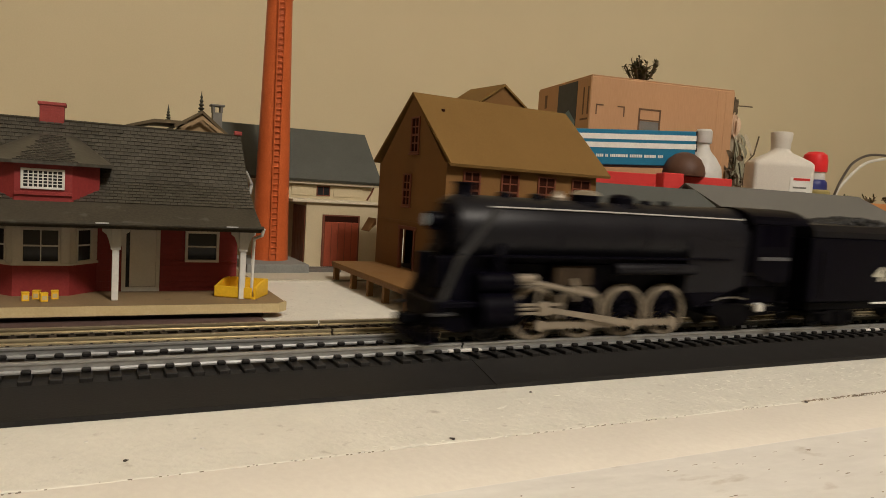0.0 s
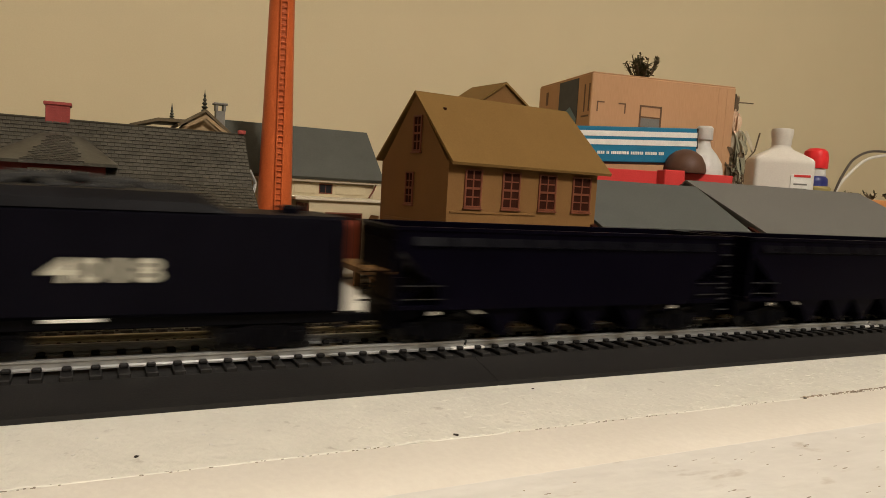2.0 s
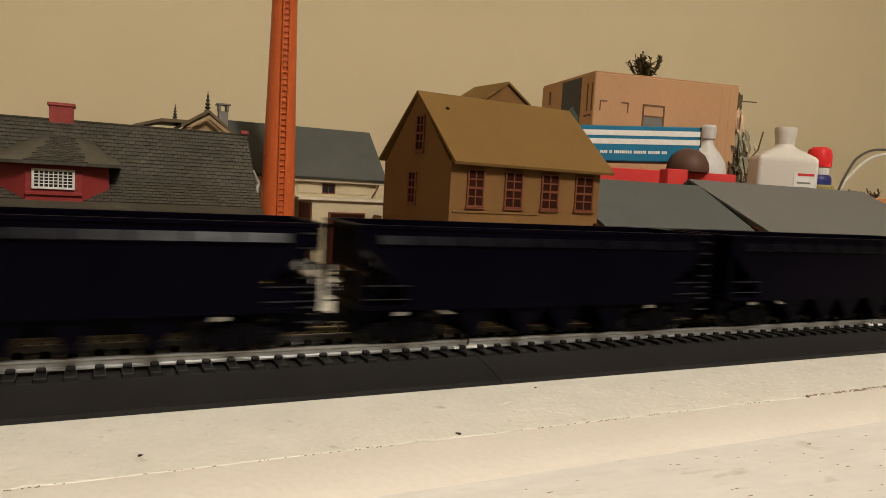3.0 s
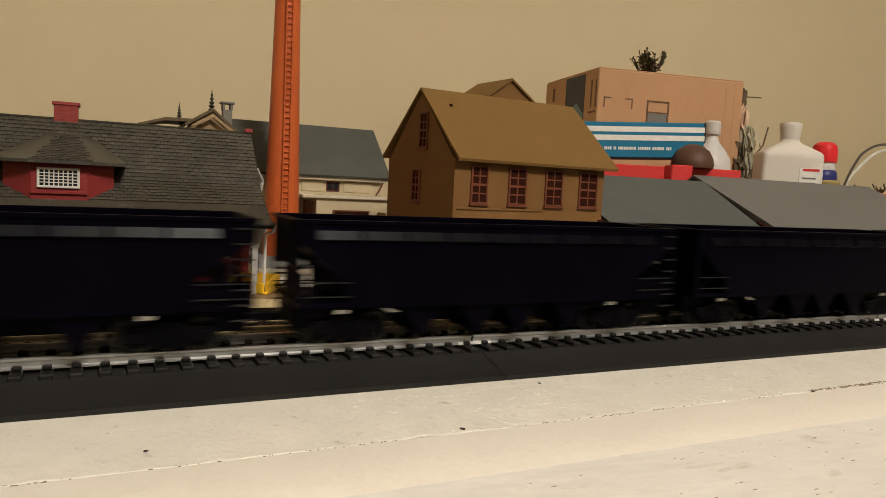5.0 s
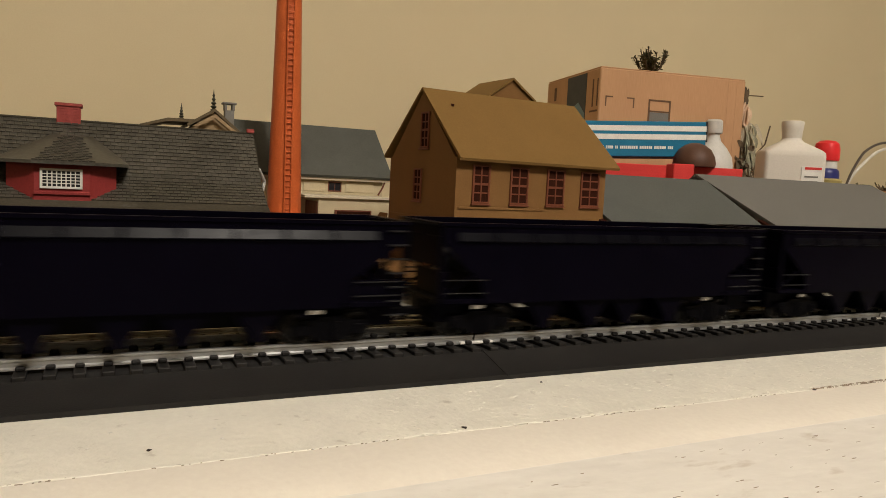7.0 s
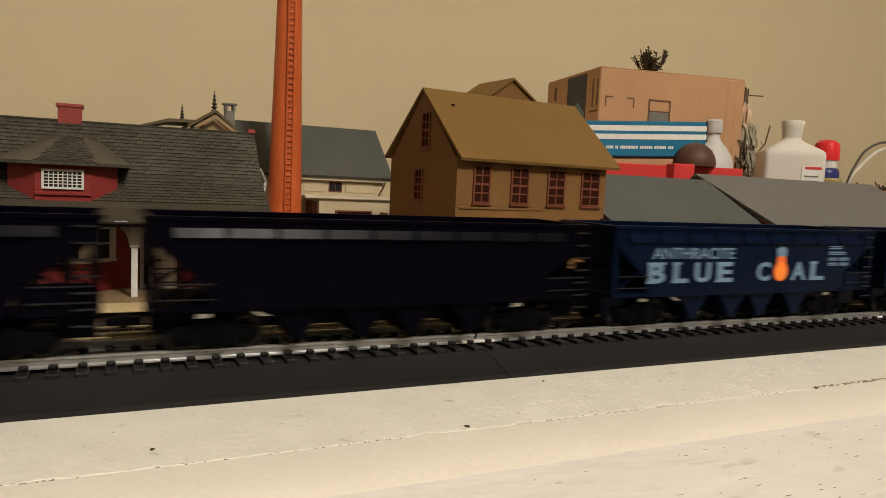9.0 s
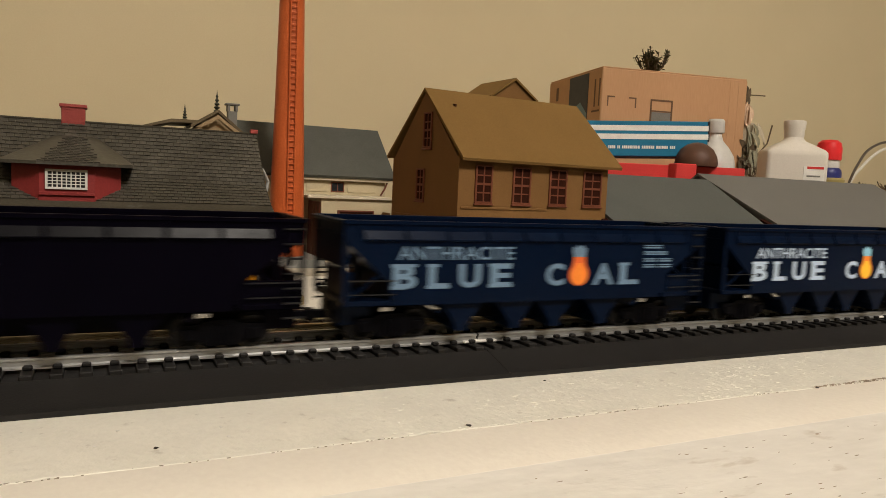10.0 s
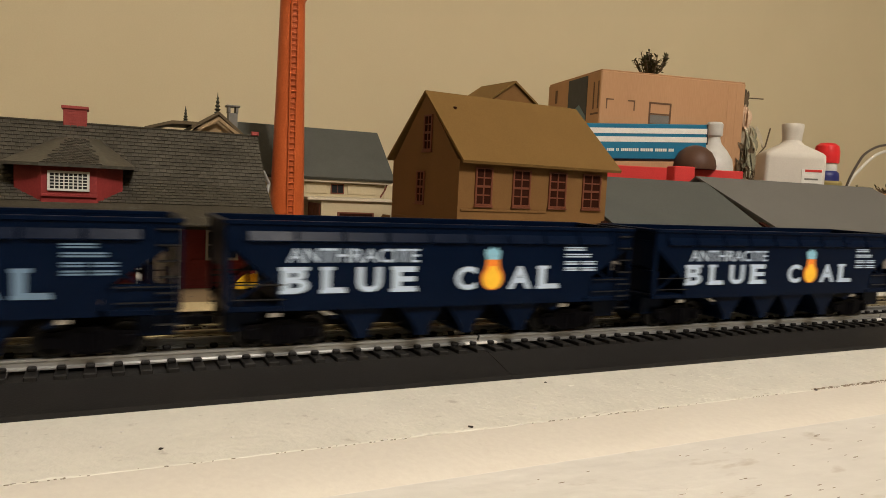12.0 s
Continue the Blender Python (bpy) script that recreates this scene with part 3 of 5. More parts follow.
                for kx in (0.9, 6.9):
                    rod(stile, (xe + d * kx, s * (W + 1.0), 19.0), (xe + d * kx, s * (W + 1.0), 48.5), 0.25, None, 6)
                ladder = part("ladder", stile, paint, car)
                for kz in range(7):
                    part("rung", rod(B(), (xe + d * 0.9, s * (W + 1.1), 20.0 + kz * 4.55), (xe + d * 6.9, s * (W + 1.1), 20.0 + kz * 4.55), 0.34, None, 6), GRABIRON, ladder)
            for z in (30.9, 26.4):
                part("grab_iron", rod(B(), (xe + d * 2.2, s * (W + 0.7), z), (xe + d * 17.8, s * (W + 0.7), z - 0.1), 0.26, None, 6), GRABIRON, car)
        bm = coupler(B(), xe, 17.5, -d)
        box(bm, min(xe, xe + d * 9), max(xe, xe + d * 9), -4, 4, 19, 22.5, 0.3)
        part("coupler", bm, TRUCK, car)
        bm = B()
        rod(bm, (xe + d * 3, -6, 26), (xe + d * 3, -6, 38), 0.4, None, 6)
        lathe(bm, [(3.4, -0.35), (3.6, 0), (3.4, 0.35)], 16, (xe + d * 2.2, -6, 38), Matrix.Rotation(radians(90), 4, "Y"))
        part("brake_wheel", bm, TRUCK, car)
    # hopper bays
    for xc in (46.4, 68.0, 85.2, 106.6):
        bm = B()
        half = [(9.2, ZS + 0.2), (7.9, 22.0), (6.7, 20.9), (4.6, 18.2), (2.9, 15.6), (2.3, 14.6), (2.2, 12.6)]
        prism(bm, [(xc - q, z) for q, z in half] + [(xc + q, z) for q, z in half[::-1]], "y", -W + 1.6, W - 1.6)
        part("hopper_bay", bm, paint, car)
    part("centre_sill", box(B(), 6, L - 6, -6.5, 6.5, 15.4, 22, 0.3), TRUCK, car)
    for xc in (21.5, L - 21.5):
        part("truck", truck_frame(B(), xc, 9.7, 14.8), TRUCK, car)
        for d in (-9.7, 9.7):
            w = part("wheelset", CARWHEEL_ME, None, car)
            WHEELSETS.append((w, 5.0, xc + d, 14.8, 40 * (len(WHEELSETS) % 7)))
    # bright metal pieces added to put glints along the sill
    part("sill_plate", prism(B(), [(31.6, 22.4), (33.4, 22.3), (37.0, 20.9), (34.0, 20.9)], "y", -W - 0.6, -W + 0.1), GLINTMETAL, car, "small bright wedge under the lower sill")
    for xg in (15.6, 122.0):
        part("sill_glint", prism(B(), [(xg, 20.8), (xg + 3.6, 20.9), (xg + 4.0, 22.0), (xg + 0.3, 22.2)], "y", -W - 0.5, -W + 0.4), GLINTMETAL, car, "small bright plate added for a glint on the sill")
    if blue:
        yl = -W - 0.62
        ink, flame, shade = (FADED, REDORANGE, "faded pale blue") if faded else (LETTER, ORANGE, "white")
        words("heading_lettering", "ANTHRACITE", 44.0, 4.6, ink, car, 21.0, yl, 37.6, 0.012, label=shade + " heading lettering")
        xs = ((18.8, 9.6, "B"), (31.6, 8.6, "L"), (43.0, 9.6, "U"), (55.2, 9.6, "E"), (78.2, 9.2, "C"), (99.0, 11.0, "A"), (111.6, 10.0, "L"))
        xs = tuple((lx + lw * 0.06, lw * 0.88, ch) for lx, lw, ch in xs)
        for lx, lw, ch in xs:
            words("letter", ch, lw, 8.2, ink, car, lx, yl, 28.0, 0.035, label="large " + shade + " letter")
        for lx, lw, ch in xs:
            if ch in "BLE":
                bm = B()
                box(bm, lx - 0.5, lx + (lw + 0.4 if ch != "B" else lw * 0.6), yl + 0.02, yl + 0.10, 27.9, 29.0)
                box(bm, lx - 0.5, lx + (lw * 0.5 if ch == "L" else lw), yl + 0.02, yl + 0.10, 35.2, 36.3)
                part("serif", bm, ink, car)
        def bulb(z0, r, h, neck):
            """A round-bottomed outline that narrows to a neck."""
            right = [(r * math.sin(a), z0 + r - r * math.cos(a)) for a in [radians(7.5 * k) for k in range(19)]]
            right += [(right[-1][0] + (neck - right[-1][0]) * (1 - (1 - q) ** 1.6), right[-1][1] + (z0 + h - right[-1][1]) * q) for q in (0.25, 0.5, 0.75, 1.0)]
            return [(93.2 + x, z) for x, z in right] + [(93.2 - x, z) for x, z in right[:0:-1]]
        part("bulb_mark", prism(B(), bulb(27.8, 4.3, 10.8, 2.5), "y", yl - 0.02, yl + 0.1), flame, car, "orange flame-shaped mark")
        part("bulb_core", prism(B(), bulb(28.2, 3.5, 8.0, 1.3), "y", yl - 0.06, yl - 0.021), ORANGE if faded else YELLOWP, car, "yellow heart of the flame mark")
        part("bulb_cap", prism(B(), [(90.7, 38.5), (95.7, 38.5), (96.1, 40.6), (95.9, 42.0), (95.2, 41.6), (94.6, 43.0), (93.4, 42.2), (92.2, 43.2), (91.4, 41.8), (90.2, 42.3), (90.0, 40.6)], "y", yl - 0.02, yl + 0.1), FADED if faded else LIGHTBLUE, car, "pale blue ragged cap of the flame mark")
        bm = B()
        for (bx, bw, bz) in ((123.6, 8.6, 42.4), (123.6, 11.2, 39.9), (123.6, 6.0, 37.2), (131.0, 6.4, 37.2), (123.6, 6.0, 34.9), (131.0, 6.4, 34.9)):
            for q in (0, 0.85):
                box(bm, bx, bx + bw, yl, yl + 0.1, bz + q - 0.6, bz + q - 0.1)
        part("data_lettering", bm, ink, car, "small " + shade + " bars of unreadable data lettering")
    return car


def tender(x):
    t = thing("tender", "black steam locomotive tender with a coal load", "tender", x, YC, 0)
    L, W = 127.0, 16.6
    part("body", box(B(), -2.5, L, -W, W, 22.3, 52.6, 0.9), LOCO2, t)
    bm = B()
    prof = [(-W, 52.5), (-W + 0.4, 55.2), (-W + 2.6, 57.9), (-W + 5.0, 58.4), (W - 5.0, 58.4), (W - 2.6, 57.9), (W - 0.4, 55.2), (W, 52.5)]
    n = []
    for xx, pr in ((-2.2, prof), (82, prof), (90, [(y, min(z, 53.2)) for y, z in prof])):
        n.append([bm.verts.new((xx, y, z)) for y, z in pr])
    for a, b in zip(n, n[1:]):
        for i in range(len(prof) - 1):
            bm.faces.new((a[i], a[i + 1], b[i + 1], b[i]))
    bm.faces.new(n[0])
    part("coal_bunker", bm, BUNKER, t)
    bm = B()
    r2 = random.Random(7)
    for k in range(260):
        xx, yy = r2.uniform(8, 80), r2.uniform(-11, 11)
        z = 57.6 + 4.0 * (1 - (yy / 13) ** 2) * math.sin(math.pi * min(1, max(0, (xx - 4) / 82)))
        bmesh.ops.create_icosphere(bm, subdivisions=1, radius=r2.uniform(1.2, 2.2), matrix=Matrix.Translation((xx, yy, z - 0.8)) @ Euler([r2.uniform(0, 3) for _ in range(3)]).to_matrix().to_4x4())
    tagged(part("coal", bm, COAL, t, "heaped black coal", smooth=0), kind="stuff")
    part("water_hatch", lathe(B(), [(4.2, 0), (4.2, 1.6), (3.6, 2.4), (0.5, 2.8)], 18, (112, 0, 52.5)), LOCO2, t)
    part("underframe", box(B(), 1, L - 1, -W + 3, W - 3, 18.5, 22.2, 0.4), TRUCK, t)
    for s in (-1, 1):
        for xx in (4, L - 4):
            part("handrail", rod(B(), (xx, s * (W + 0.9), 25), (xx, s * (W + 0.9), 46), 0.35, None, 6), TRUCK, t)
    for xe, d in ((-0.5, 1), (L + 0.5, -1)):
        for s in (-1, 1):
            bm = B()
            for z in (13.5, 18.0):
                box(bm, xe + d * 3 - 2.6, xe + d * 3 + 2.6, s * (W - 0.6) - 1.4, s * (W - 0.6) + 1.4, z - 0.35, z + 0.35, 0.1)
            for k in (-2.4, 2.4):
                box(bm, xe + d * 3 + k - 0.3, xe + d * 3 + k + 0.3, s * (W - 0.6) - 0.4, s * (W - 0.6) + 0.4, 13.2, 22.4)
            part("step", bm, TRUCK, t)
    part("coupler", coupler(B(), L, 17.5, 1), TRUCK, t)
    part("drawbar", box(B(), -12, 4, -2, 2, 16.4, 18.4, 0.3), TRUCK, t)
    for xc in (24, L - 24):
        part("truck", truck_frame(B(), xc, 10.5, 14.8), TRUCK, t)
        for d in (-10.5, 10.5):
            w = part("wheelset", CARWHEEL_ME, None, t)
            WHEELSETS.append((w, 5.0, xc + d, 14.8, 20))
    part("sill_plate", box(B(), 42.8, 56.8, -W - 0.35, -W + 0.1, 21.4, 22.4, 0.1), NICKEL, t, "bright metal strip under the tender side")
    words("number_lettering", "4018", 29.5, 7.2, TENDERWHITE, t, 42.4, -W - 0.12, 32.2, 0.03, label="ivory road number")
    return t


DRV_R = 10.0
DRIVERS = []
RODS = {}


def locomotive(x):
    e = thing("locomotive", "black model steam locomotive with bare metal wheels and rods", "locomotive", x, YC, 0)
    zc, r = 49.6, 12.6
    rx = Matrix.Rotation(radians(90), 4, "Y")
    part("boiler", lathe(B(), [(10.6, 0), (11.6, 0.6), (r, 3), (r, 42), (r + 0.35, 42), (r + 0.35, 44), (r, 44), (r, 84), (r + 0.35, 84), (r + 0.35, 86), (r + 0.2, 108), (r + 0.9, 142)], 40, (12, 0, zc), rx), LOCO, e)
    bm = lathe(B(), [(2.2, -2.6), (5.5, -2.2), (8.8, -1.0), (9.4, 0.2), (10.8, 0.6)], 32, (11.6, 0, zc), rx)
    for k in range(10):
        a = 2 * math.pi * k / 10
        box(bm, 10.2, 11.4, 8.9 * math.cos(a) - 0.7, 8.9 * math.cos(a) + 0.7, zc + 8.9 * math.sin(a) - 0.7, zc + 8.9 * math.sin(a) + 0.7)
    part("smokebox_door", bm, LOCO2, e)
    bm = lathe(B(), [(2.6, -4.2), (2.9, -3.6), (2.9, 1.0)], 20, (8.5, 0, zc + 3), rx)
    box(bm, 5.5, 10, -1.8, 1.8, zc - 0.6, zc + 0.6, 0.2)
    part("headlight", bm, LOCO2, e)
    part("headlight_lens", lathe(B(), [(0.4, -0.25), (2.3, 0), (2.3, 0.2)], 18, (4.1, 0, zc + 3), rx), LETTER, e, "pale headlight lens")
    part("smokestack", lathe(B(), [(5.2, -2.0), (4.2, -0.2), (3.8, 1.0), (3.9, 3.6), (4.4, 3.9), (4.3, 4.4), (3.0, 4.4)], 24, (19.0, 0, zc + r)), LOCO2, e)
    for xd, rd, hd in ((73, 6.2, 3.4), (91, 5.6, 3.2)):
        part("dome", lathe(B(), [(rd + 1.2, -1.8), (rd, -0.2), (rd, hd - 1.2), (rd - 1.0, hd - 0.2), (rd - 3.0, hd + 0.4), (0.3, hd + 0.6)], 24, (xd, 0, zc + r)), LOCO2, e)
    # separate bright top puts the glint on this dome
    part("dome_glint", lathe(B(), [(6.0, 2.4), (5.0, 3.5), (3.0, 4.2), (0.3, 4.4)], 24, (73, 0, zc + r)), ROD, e, "bright top of the dome, added for its glint")
    for xd in (36, 50, 104):
        part("sand_pipe_cover", lathe(B(), [(3.4, -1.4), (3.0, 0.2), (2.6, 1.5), (0.3, 2.0)], 16, (xd, 0, zc + r)), LOCO2, e)
    bm = B()
    box(bm, 57, 63, -2.2, 2.2, zc + r - 0.8, zc + r + 1.4, 0.3)
    lathe(bm, [(2.6, 0), (2.3, 0.8), (1.6, 2.0), (0.3, 2.8)], 16, (60, 0, zc + r + 0.8))
    part("bell", bm, ROD, e, "small bare metal bell")
    for xv in (111, 114.5):
        part("safety_valve", lathe(B(), [(1.1, -1), (1.1, 1.4), (0.7, 2.0)], 12, (xv, -1.5, zc + r)), LOCO2, e)
    for s in (-1, 1):
        # running board with the slanted front that drops to the pilot deck
        bm = B()
        box(bm, 20, 142, s * 11.4 - 2.4, s * 11.4 + 2.4, 40.8, 41.6)
        part("running_board", bm, LOCO2, e)
        bm = B()
        prism(bm, [(24.8, 58.0), (27.4, 57.6), (14.6, 41.8), (11.9, 41.6)], "y", s * 13.2 - 0.7, s * 13.2 + 0.7)
        part("front_apron", bm, APRON, e, "slanted grey front brace")
        part("front_brace", prism(B(), [(11.9, 41.5), (14.6, 41.7), (12.4, 39.5), (6.3, 25.0), (4.9, 25.4), (10.9, 40.2)], "y", s * 13.2 - 0.7, s * 13.2 + 0.7), APRON, e)
        bm = B()
        tube(bm, [(25, s * 9.8, 58.4), (75, s * 9.9, 58.6), (150, s * 10.4, 58.3)], 0.3, 6)
        for xx in range(30, 150, 17):
            rod(bm, (xx, s * 8.6, 58.2), (xx, s * 10.0, 58.5), 0.4, None, 6)
        part("handrail", bm, RAILW, e, "thin bright handrail along the boiler")
        bm = lathe(B(), [(0.5, 0), (2.2, 0.5), (2.3, 1), (2.3, 41), (2.2, 41.5), (0.5, 42)], 18, (80, s * 12.6, 36.9), rx)
        part("air_tank", bm, LOCO, e)
        # cylinders and valve chest
        bm = lathe(B(), [(6.0, 0), (6.8, 0.4), (6.8, 14.6), (6.0, 15)], 28, (19.5, s * 12.2, 22.0), rx)
        lathe(bm, [(3.2, 0), (3.8, 0.4), (3.8, 15.6), (3.2, 16)], 22, (19, s * 12.6, 31.8), rx)
        box(bm, 21, 33, s * 9 - 5, s * 9 + 5, 24, 34, 0.6)
        part("cylinder", bm, LOCO2, e)
        bm = B()
        tube(bm, [(28, s * 11.5, 35), (28, s * 12.2, 41), (29, s * 11, 45)], 2.0, 12)
        part("steam_pipe", bm, LOCO2, e)
        # crosshead guides and valve gear hangers
        bm = B()
        for z in (23.6, 20.4):
            box(bm, 35, 55, s * 13.2 - 0.7, s * 13.2 + 0.7, z - 0.5, z + 0.5, 0.1)
        box(bm, 54.5, 55.5, s * 12.4 - 1.2, s * 12.4 + 1.2, 19.5, 27, 0.2)
        part("crosshead_guide", bm, ROD, e)
        bm = B()
        prism(bm, [(59, 33.0), (60.2, 33.6), (61.6, 31.5), (62.6, 25), (61.7, 24.6), (60.4, 28.5)], "y", s * 14.2 - 0.5, s * 14.2 + 0.5)
        tube(bm, [(36, s * 13.4, 32.0), (44, s * 14.0, 31.6), (71, s * 14.4, 26.6)], 1.05, 8)
        lathe(bm, [(1.4, 0), (1.9, 0.6), (1.9, 9), (1.4, 9.8)], 14, (33.5, s * 13.6, 33.2), rx)
        tube(bm, [(44, s * 14.1, 23), (45.5, s * 14.1, 31.6)], 0.7, 8)
        part("valve_gear", bm, ROD, e)
        part("gear_box", box(B(), 55, 72, s * 8.5 - 1.5, s * 8.5 + 1.5, 29.5, 37.5, 0.8), GEARTAN, e, "dull brown motor housing behind the rods")
        part("front_step", box(B(), 0.5, 9.5, s * 14.6 - 1.6, s * 14.6 + 1.6, 20.6, 21.5, 0.2), APRON, e, "grey pilot step plate")
        # cab sides
        bm = B()
        prism(bm, [(152.5, 36), (152.5, 60.4), (175.8, 60.4), (175.8, 33), (171.5, 31.5), (159, 33)], "y", s * 15.2 - 0.5, s * 15.2 + 0.5)
        part("cab_side", bm, LOCO2, e)
        bm = B()
        for k in range(2):
            box(bm, 157.0 + k * 8.4, 164.0 + k * 8.4, s * 15.75 - 0.12, s * 15.75 + 0.12, 47.5, 56.5)
        part("cab_window", bm, HOPBLACK, e, "dark cab side windows")
        bm = B()
        for k in range(9):
            box(bm, 156.6 + k * 2.05, 158.3 + k * 2.05, s * 15.8 - 0.1, s * 15.8 + 0.1, 41.4, 42.9)
        part("cab_lettering", bm, CABGREY, e, "row of small grey bars of unreadable lettering")
        # ash pan, injectors and steps under the firebox
        bm = B()
        tube(bm, [(134, s * 12.8, 23.6), (139, s * 13.2, 25.0), (146, s * 13.4, 25.2), (152.5, s * 13.4, 24.2)], 0.5, 8)
        part("injector_pipe", bm, GLINTMETAL, e, "bright injector pipe")
        part("injector_pipe", tube(B(), [(153, s * 13.8, 22.2), (160, s * 14, 20.8), (168, s * 14, 21.4)], 0.5, 8), GLINTMETAL, e)
        part("injector", lathe(B(), [(1.2, -1.8), (2.1, -1.2), (2.1, 1.6), (1.0, 2.2)], 14, (160, s * 14, 20.5)), NICKEL, e, "bright injector fitting")
        bm = B()
        for z in (14, 18.5, 23):
            box(bm, 170.2, 175, s * 15 - 1.5, s * 15 + 1.5, z - 0.3, z + 0.3, 0.1)
        for k in (170, 175.2):
            box(bm, k - 0.3, k + 0.3, s * 15 - 0.4, s * 15 + 0.4, 13.5, 33)
        part("cab_step", bm, TRUCK, e)
    # firebox flanks
    bm = B()
    prism(bm, [(-12.2, 27), (-12.8, 36), (-13.2, 44), (-12.9, 50), (-11.2, 55), (-8, 59), (8, 59), (11.2, 55), (12.9, 50), (13.2, 44), (12.8, 36), (12.2, 27)], "x", 118, 154)
    part("firebox", bm, LOCO, e)
    bm = B()
    prism(bm, [(118.5, 27.2), (154, 27.2), (154, 31), (140, 22), (124, 21)], "y", -12.6, 12.6)
    part("ash_pan", bm, LOCO2, e)
    # cab roof
    bm = B()
    arc = [(16.2 * math.cos(a), 57.2 + 6.4 * math.sin(a)) for a in [math.pi * k / 14 for k in range(15)]]
    prism(bm, arc + [(-15.4, 56.6), (15.4, 56.6)], "x", 150.5, 185.5)
    part("cab_roof", bm, LOCO2, e)
    bm = B()
    box(bm, 152, 177, -13.5, 13.5, 29.5, 34.5, 0.4)
    box(bm, 154, 176, -9, 9, 21.5, 30, 0.4)
    part("cab_floor", bm, LOCO2, e)
    part("cab_front", box(B(), 152.4, 154.0, -14.7, 14.7, 36, 60), LOCO2, e)
    # pilot, deck and front steps
    bm = B()
    box(bm, 4, 22, -14, 14, 22.8, 25, 0.4)
    box(bm, 3, 6, -15, 15, 17.5, 25.4, 0.5)
    part("pilot_deck", bm, LOCO2, e)
    part("front_skirt", prism(B(), [(4.6, 25.1), (10.2, 39.8), (18, 46), (26, 40), (34, 35), (34, 24), (24, 14.5), (12, 13.5), (3.5, 17)], "y", -9.5, 9.5), LOCO2, e)
    for k in range(-7, 8):
        part("pilot_slat", rod(B(), (3.5, k * 1.9, 18), (-1.0 + abs(k) * 0.55, k * 2.0, 11.2), 0.55, None, 6), LOCO2, e)
    part("pilot", box(B(), -1.4, 3.6, -15, 15, 10.6, 11.8, 0.3), LOCO2, e, "pilot bar at the front")
    part("coupler", coupler(B(), 3, 17.5, -1), TRUCK, e)
    for s in (-1, 1):
        part("air_pump", lathe(B(), [(3.0, 0), (3.3, 0.4), (3.3, 10.6), (3.0, 11)], 18, (8, s * 7.4, 29.5)), LOCO2, e)
    # frame
    bm = B()
    for s in (-1, 1):
        box(bm, 12, 178, s * 5.2 - 1.0, s * 5.2 + 1.0, 18.5, 26.5, 0.3)
    box(bm, 30, 150, -5, 5, 25.5, 38, 0.5)
    part("frame", bm, LOCO2, e)
    centre = B()
    me = wheel_mesh("driving_wheel", DRV_R, 17.6, WHEEL, 2.6, 14, centre)
    centre_me = to_mesh("wheel_centre", centre, LOCO2, 35)
    spoke_me = to_mesh("spoke", rod(B(), (DRV_R * 0.2, 0, 0), (DRV_R * 0.84, 0, 0), 0.62, 0.45, 6), LOCO2)
    for xd in (46.0, 67.5, 89.0, 110.5):
        w = part("driving_wheel", me, None, e)
        part("wheel_centre", centre_me, None, w, "dark hub, counterweight and crank pin")
        for s in (-1, 1):
            for k in range(14):
                sp = part("spoke", spoke_me, None, w)
                sp.matrix_basis = Matrix.Translation((0, s * 8.8 * MM, 0)) @ Matrix.Rotation(2 * math.pi * k / 14, 4, "Y")
        DRIVERS.append((w, xd))
    small = wheel_mesh("leading_wheel", 5.6, 17.6, WHEELSTEEL, 2.4)
    for nm, xd in (("leading_wheel", 26.5), ("trailing_wheel", 148.0)):
        w = part(nm, small, None, e)
        WHEELSETS.append((w, 5.6, xd, 15.4, 0))
    for s in (-1, 1):
        bm = B()
        prism(bm, [(132, 19), (134, 22), (160, 22.5), (170, 19.5), (170, 17), (158, 16.6), (155, 12.6), (141, 12.6), (138, 16.6)], "y", s * 11.6 - 1, s * 11.6 + 1)
        part("trailing_truck", bm, TRUCK, e)
    for s, ph in ((-1, 0), (1, 90)):
        y = s * 12.0
        bm = B()
        prism(bm, [(-2, -1.3), (66.5, -1.3), (66.5, 1.3), (-2, 1.3)], "y", y - 0.6, y + 0.6)
        for k in range(4):
            rod(bm, (k * 21.5, y - 0.9, 0), (k * 21.5, y + 0.9, 0), 2.1, None, 16)
        RODS["side", s] = part("coupling_rod", bm, ROD, e)
        bm = B()
        prism(bm, [(-1.5, -0.9), (41, -1.3), (45, -1.8), (45, 1.8), (41, 1.3), (-1.5, 0.9)], "y", y + s * 1.9 - 0.55, y + s * 1.9 + 0.55)
        rod(bm, (43, y + s * 1.9 - 0.9, 0), (43, y + s * 1.9 + 0.9, 0), 2.2, None, 16)
        RODS["main", s] = part("main_rod", bm, ROD, e)
        bm = B()
        box(bm, -2.4, 2.4, y + s * 1.2 - 1.2, y + s * 1.2 + 1.2, -2.6, 2.6, 0.3)
        rod(bm, (-14, y + s * 1.0, 0), (-1, y + s * 1.0, 0), 0.7, None, 8)
        RODS["cross", s] = part("crosshead", bm, ROD, e)
    return e


